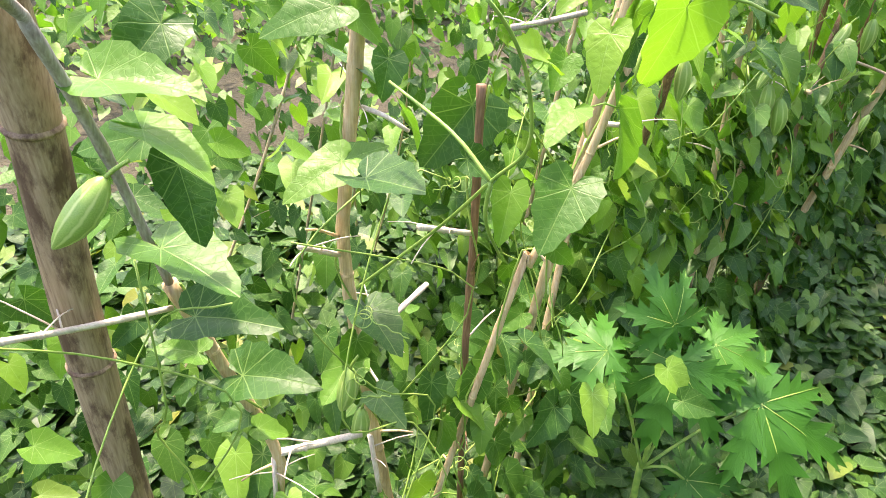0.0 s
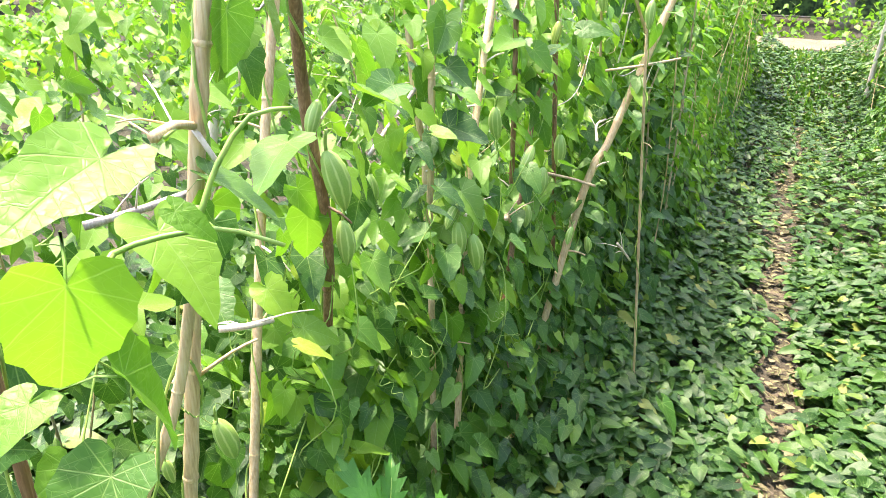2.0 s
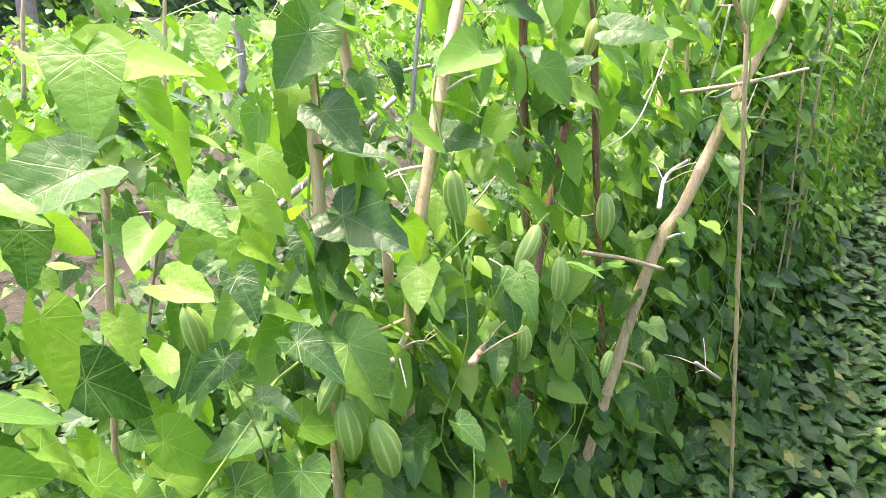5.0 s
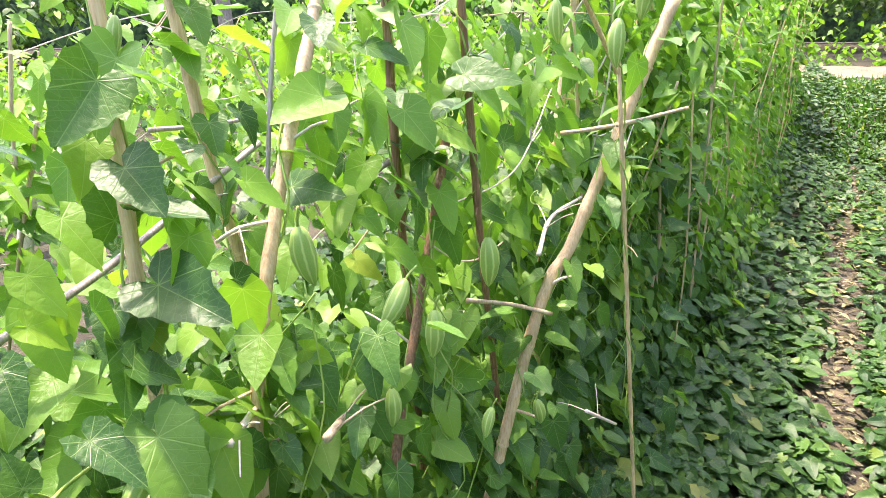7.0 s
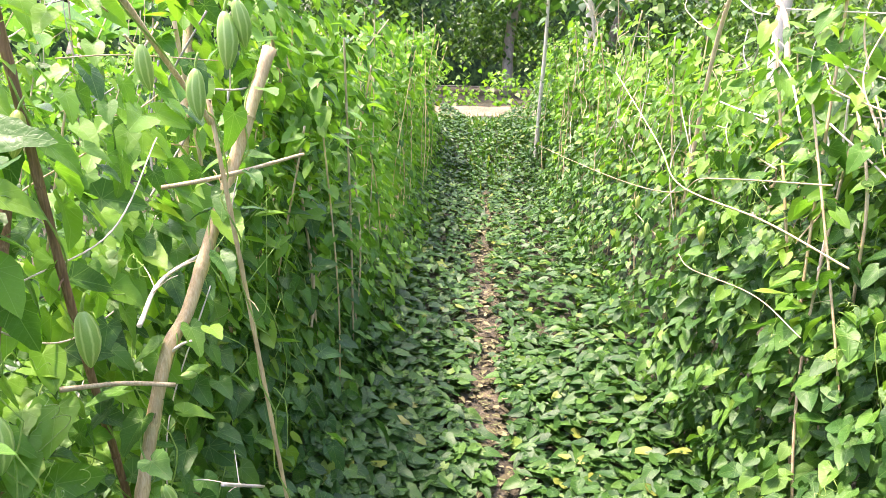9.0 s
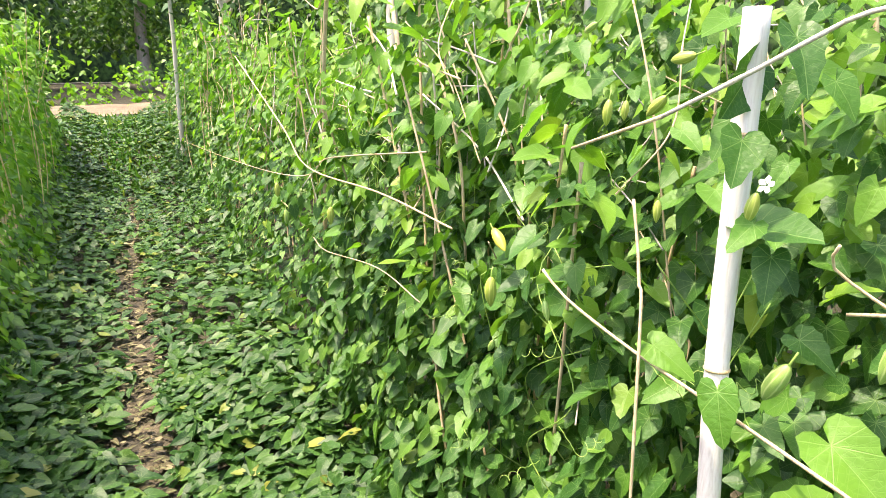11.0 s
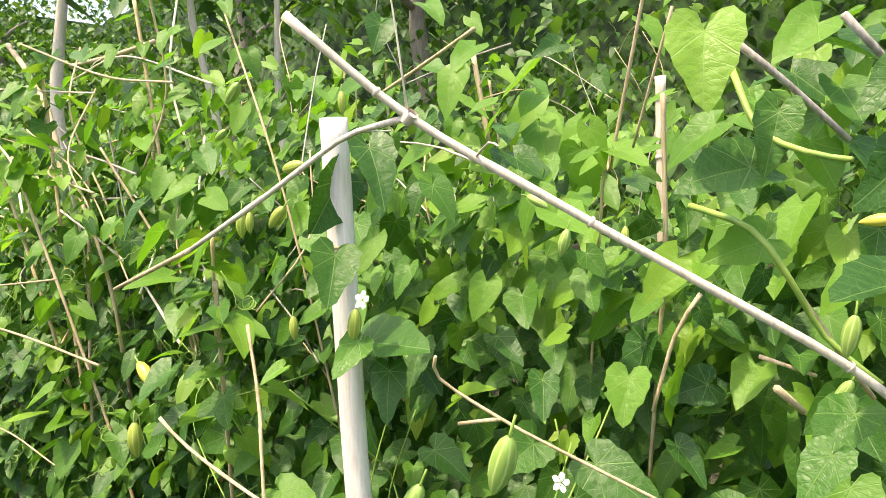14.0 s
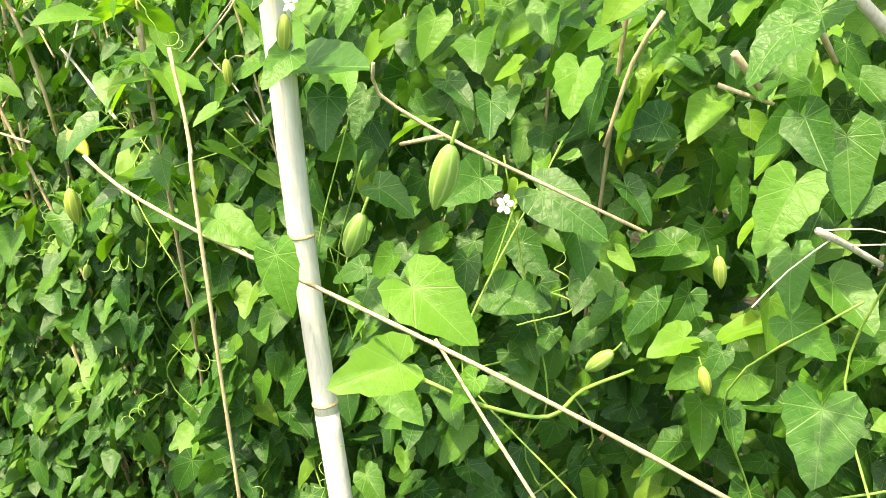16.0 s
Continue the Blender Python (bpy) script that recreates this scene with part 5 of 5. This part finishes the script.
# ---- trees and woodland ----
def tree(u, v, height, radius, crown_r, crown_z, n, seed, mat=wood_many, lean=0.05, bark="trunk", label="tall grey-trunked tree with green crown", size=(0.10, 0.2)):
    r = random.Random(seed)
    top = holder("tree", at(u, v, 0), label, "tree", "trees round the field")
    spine = [Vector((0, 0, -0.05))]
    for k in range(1, 6):
        spine.append(Vector((r.gauss(0, lean) * k, r.gauss(0, lean) * k, height * k / 5)))
    part("trunk", tube_mesh("trunk", spine, radius, STICKS[bark], sides=10, taper=0.35, wobble=0.06, seed=seed, step=0.2), top)
    ends = []
    for k in range(9):
        f = r.uniform(crown_z, 0.98)
        p = smooth_line(spine, 0.2)
        q = p[int(f * (len(p) - 1))]
        a = r.uniform(0, 6.28)
        e = q + Vector((math.cos(a), math.sin(a), r.uniform(0.1, 0.7))) * crown_r * r.uniform(0.5, 1.0)
        part("limb", tube_mesh("limb", [q, q.lerp(e, 0.5) + UP * 0.1, e], radius * 0.35, STICKS[bark], sides=6, taper=0.3, seed=seed + k, step=0.2), top)
        ends += [e, q.lerp(e, 0.6)]
    got = []
    for k in range(n):
        e = r.choice(ends)
        p = e + Vector((r.gauss(0, 1), r.gauss(0, 1), r.gauss(0, 0.7))) * crown_r * 0.28
        a = r.uniform(0, 6.28)
        got.append(place_leaf(p, Vector((math.cos(a), math.sin(a), -0.5)), UP + Vector((r.gauss(0, 0.5), r.gauss(0, 0.5), 0)), r.uniform(*size)))
    part("crown", joined("crown", WOOD_SHAPES, got, mat), top)
    return top


for k, (u, v, h, rad, cr, cz, n) in enumerate((
        (24, 1.3, 9, 0.20, 2.6, 0.45, 1600), (13, 2.1, 5, 0.085, 1.3, 0.30, 500), (5.85, 2.25, 4.5, 0.052, 1.1, 0.62, 300),
        (9.5, 1.04, 4.2, 0.030, 1.0, 0.5, 250), (9.5, 1.64, 4.0, 0.038, 1.0, 0.5, 250), (5.75, 3.3, 4.5, 0.038, 1.2, 0.6, 350), (5.5, 3.7, 4.5, 0.034, 1.2, 0.6, 350), (22, -2.5, 7, 0.12, 2.2, 0.25, 1500), (26, 5, 9, 0.2, 3, 0.35, 1600),
        (19, 6, 8, 0.16, 2.6, 0.35, 1500), (12, 7.5, 8, 0.15, 2.6, 0.35, 1500), (7, 7, 8, 0.14, 2.5, 0.35, 1500), (2, 8, 8, 0.16, 2.6, 0.3, 1500),
        (-2, 9, 8, 0.15, 2.6, 0.3, 1200), (20, -8, 9, 0.2, 3, 0.3, 1500), (14, -14, 9, 0.2, 3, 0.3, 1500), (8, -17, 10, 0.22, 3.2, 0.3, 1500), (1, -18, 9, 0.2, 3, 0.3, 1200), (28, -5, 10, 0.2, 3.2, 0.3, 1500))):
    tree(u, v, h, rad, cr, cz, n, 700 + k, lean=0.018 if h < 6 else 0.12, bark="pale" if h < 6 else "trunk")


def wood_belt(points, height, n, seed, mat, size=(0.12, 0.26), name="woodland", label="dense dark green woodland edge", low=0.0, gaps=0.03):
    """Clumped foliage along a line."""
    r, got = random.Random(seed), []
    while len(got) < n:
        k = r.randrange(len(points) - 1)
        a, b = Vector(points[k]), Vector(points[k + 1])
        p = a.lerp(b, r.random())
        c = at(p.x + r.gauss(0, 0.6), p.y + r.gauss(0, 0.6), low + (height - low) * r.random() ** 1.1)
        if noise.noise(c * 0.55 + Vector((seed, 0, 0))) < gaps:
            continue
        spread = r.uniform(0.15, 0.5)
        for q in range(r.randrange(14, 34)):
            g = c + Vector((r.gauss(0, spread), r.gauss(0, spread), r.gauss(0, spread * 0.7)))
            if g.z < 0.05:
                continue
            w = r.uniform(0, 6.28)
            got.append(place_leaf(g, Vector((math.cos(w), math.sin(w), -0.6)), UP + Vector((r.gauss(0, 0.5), r.gauss(0, 0.5), 0)), r.uniform(*size)))
    return tagged(new(name, joined(name, WOOD_SHAPES, got, mat)), label, "woodland", "", "stuff")


wood_belt([(-8, 8.0), (2, 7.0), (9, 6.4), (16, 6.3), (24, 8)], 5.0, 16000, 41, wood_many, (0.07, 0.16), gaps=-0.12)
wood_belt([(-8, 6.0), (3, 5.2), (10, 4.9), (15, 4.6)], 2.6, 13000, 42, wood_many, (0.06, 0.13), "bushes", "green bushes along the wood", gaps=-0.02)
wood_belt([(27, 10), (27, 2), (25, -6), (20, -14)], 6.0, 10000, 43, wood_many, (0.12, 0.26), low=1.2, gaps=0.08)
wood_belt([(24.5, 8), (24, 2), (22.5, -5)], 5.5, 9000, 46, wood_many, (0.09, 0.2), "bushes", "light green feathery trees beyond the track", low=1.3, gaps=0.12)
wood_belt([(18.6, 7), (18.4, 2.0)], 1.0, 1500, 44, bush_many, (0.07, 0.15), "bushes", "bright green bushes beyond the farm track")
wood_belt([(18.6, 0.0), (18.4, -6)], 1.1, 1800, 47, bush_many, (0.07, 0.15), "bushes", "bright green bushes beyond the farm track")
wood_belt([(20, -14), (12, -18), (2, -20), (-8, -18)], 3.0, 6000, 45, wood_many, (0.16, 0.32))
wood_belt([(-9, -16), (-9, 0), (-9, 8)], 3.0, 3500, 48, wood_many, (0.12, 0.26))


def rough_field(u0, u1, v0, v1, n, seed):
    r, got = random.Random(seed), []
    while len(got) < n:
        c = at(r.uniform(u0, u1), r.uniform(v0, v1), r.uniform(0.05, 0.9) ** 1.3)
        for q in range(18):
            g = c + Vector((r.gauss(0, 0.16), r.gauss(0, 0.16), r.gauss(0, 0.12)))
            w = r.uniform(0, 6.28)
            got.append(place_leaf(Vector((g.x, g.y, max(0.03, g.z))), Vector((math.cos(w), math.sin(w), -0.4)), UP + Vector((r.gauss(0, 0.5), r.gauss(0, 0.5), 0)), r.uniform(0.09, 0.18)))
    return tagged(new("weeds", joined("weeds", WOOD_SHAPES, got, bush_many)), "rough light green weeds over the far field", "weeds", "", "stuff")


rough_field(0, 14, -12, -4.2, 13000, 71)
rough_field(9.5, 12.6, -6, -0.7, 2400, 72)
rough_field(9.5, 12.6, 1.4, 5, 2000, 73)
rough_field(17.3, 20, -6, 6, 900, 74)


def banana_leaf_mesh(seed):
    r, verts, faces, uvs = random.Random(seed), [], [], []
    for i in range(15):
        s = i / 14
        w = 0.16 * math.sin(math.pi * min(1.0, s * 0.93 + 0.07)) ** 0.6
        for c in (-1, -0.5, 0, 0.5, 1):
            tear = 0.02 * r.uniform(-1, 1) * abs(c)
            verts.append((c * w, s + tear, 0.25 * s - 0.55 * s * s + 0.05 * abs(c) + 0.02 * r.uniform(-1, 1) * abs(c)))
            uvs.append((0.5 + c / 2, s * 3))
    for i in range(14):
        for j in range(4):
            a = i * 5 + j
            faces.append((a, a + 1, a + 6, a + 5))
    return mesh_from("banana_leaf", verts, faces, banana_green, uvs)


banana_green = leaf_material("banana leaf", ((0.0, (0.07, 0.18, 0.05)), (1.0, (0.13, 0.27, 0.06))), glow=0.3, palmate=False)
BANANA = [banana_leaf_mesh(k) for k in range(3)]
for k, (u, v) in enumerate(((9.0, -4.2), (10.2, -5.6), (12.0, -5.0), (7.0, -7.5))):
    r = random.Random(800 + k)
    top = holder("banana_plant", at(u, v, 0), "banana plant with long torn green leaves", "banana plant", "banana plants at the field edge")
    h = r.uniform(1.2, 1.7)
    part("trunk", tube_mesh("trunk", [(0, 0, -0.05), (0.03, 0, h * 0.5), (0, 0.04, h)], 0.09, green_stem, taper=0.6, step=0.2), top)
    for q in range(8):
        a = q * 0.785 + r.uniform(-0.3, 0.3)
        way = Vector((math.cos(a), math.sin(a), r.uniform(0.3, 1.3)))
        part("leaf", BANANA[q % 3], top, m=place_leaf(Vector((0, 0.03, h - 0.05)), way, UP - way * 0.3 + Vector((0, 0, 0.3)), r.uniform(1.0, 1.5)))


def far_slope(points, height, seed):
    """A rising sheet that closes the view, the shade of woods put into its dark greens."""
    verts, faces, n = [], [], 40
    line = []
    for a, b in zip(points, points[1:]):
        line += [Vector(a).lerp(Vector(b), i / 12) for i in range(12)]
    for i, p in enumerate(line):
        for j in range(9):
            z = height * j / 8
            push = 0.9 * noise.noise(Vector((i * 0.7, j * 0.9, seed)))
            verts.append(at(p.x + push, p.y + push, z + 0.8 * noise.noise(Vector((i * 0.5, seed, j))) * (j == 8)))
    for i in range(len(line) - 1):
        for j in range(8):
            a = i * 9 + j
            faces.append((a, a + 9, a + 10, a + 1))
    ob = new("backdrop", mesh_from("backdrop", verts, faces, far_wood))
    tagged(ob, "sheet coloured as deep shaded woodland behind the field", "woodland", kind="structure")


# Near-black to mid green: shade between far trees painted on the backing sheet
far_wood, _t, _b = material("shaded far woodland")
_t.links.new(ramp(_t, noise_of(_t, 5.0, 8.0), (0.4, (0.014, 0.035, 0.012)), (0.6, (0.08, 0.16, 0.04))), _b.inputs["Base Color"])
_b.inputs["Roughness"].default_value = 0.9
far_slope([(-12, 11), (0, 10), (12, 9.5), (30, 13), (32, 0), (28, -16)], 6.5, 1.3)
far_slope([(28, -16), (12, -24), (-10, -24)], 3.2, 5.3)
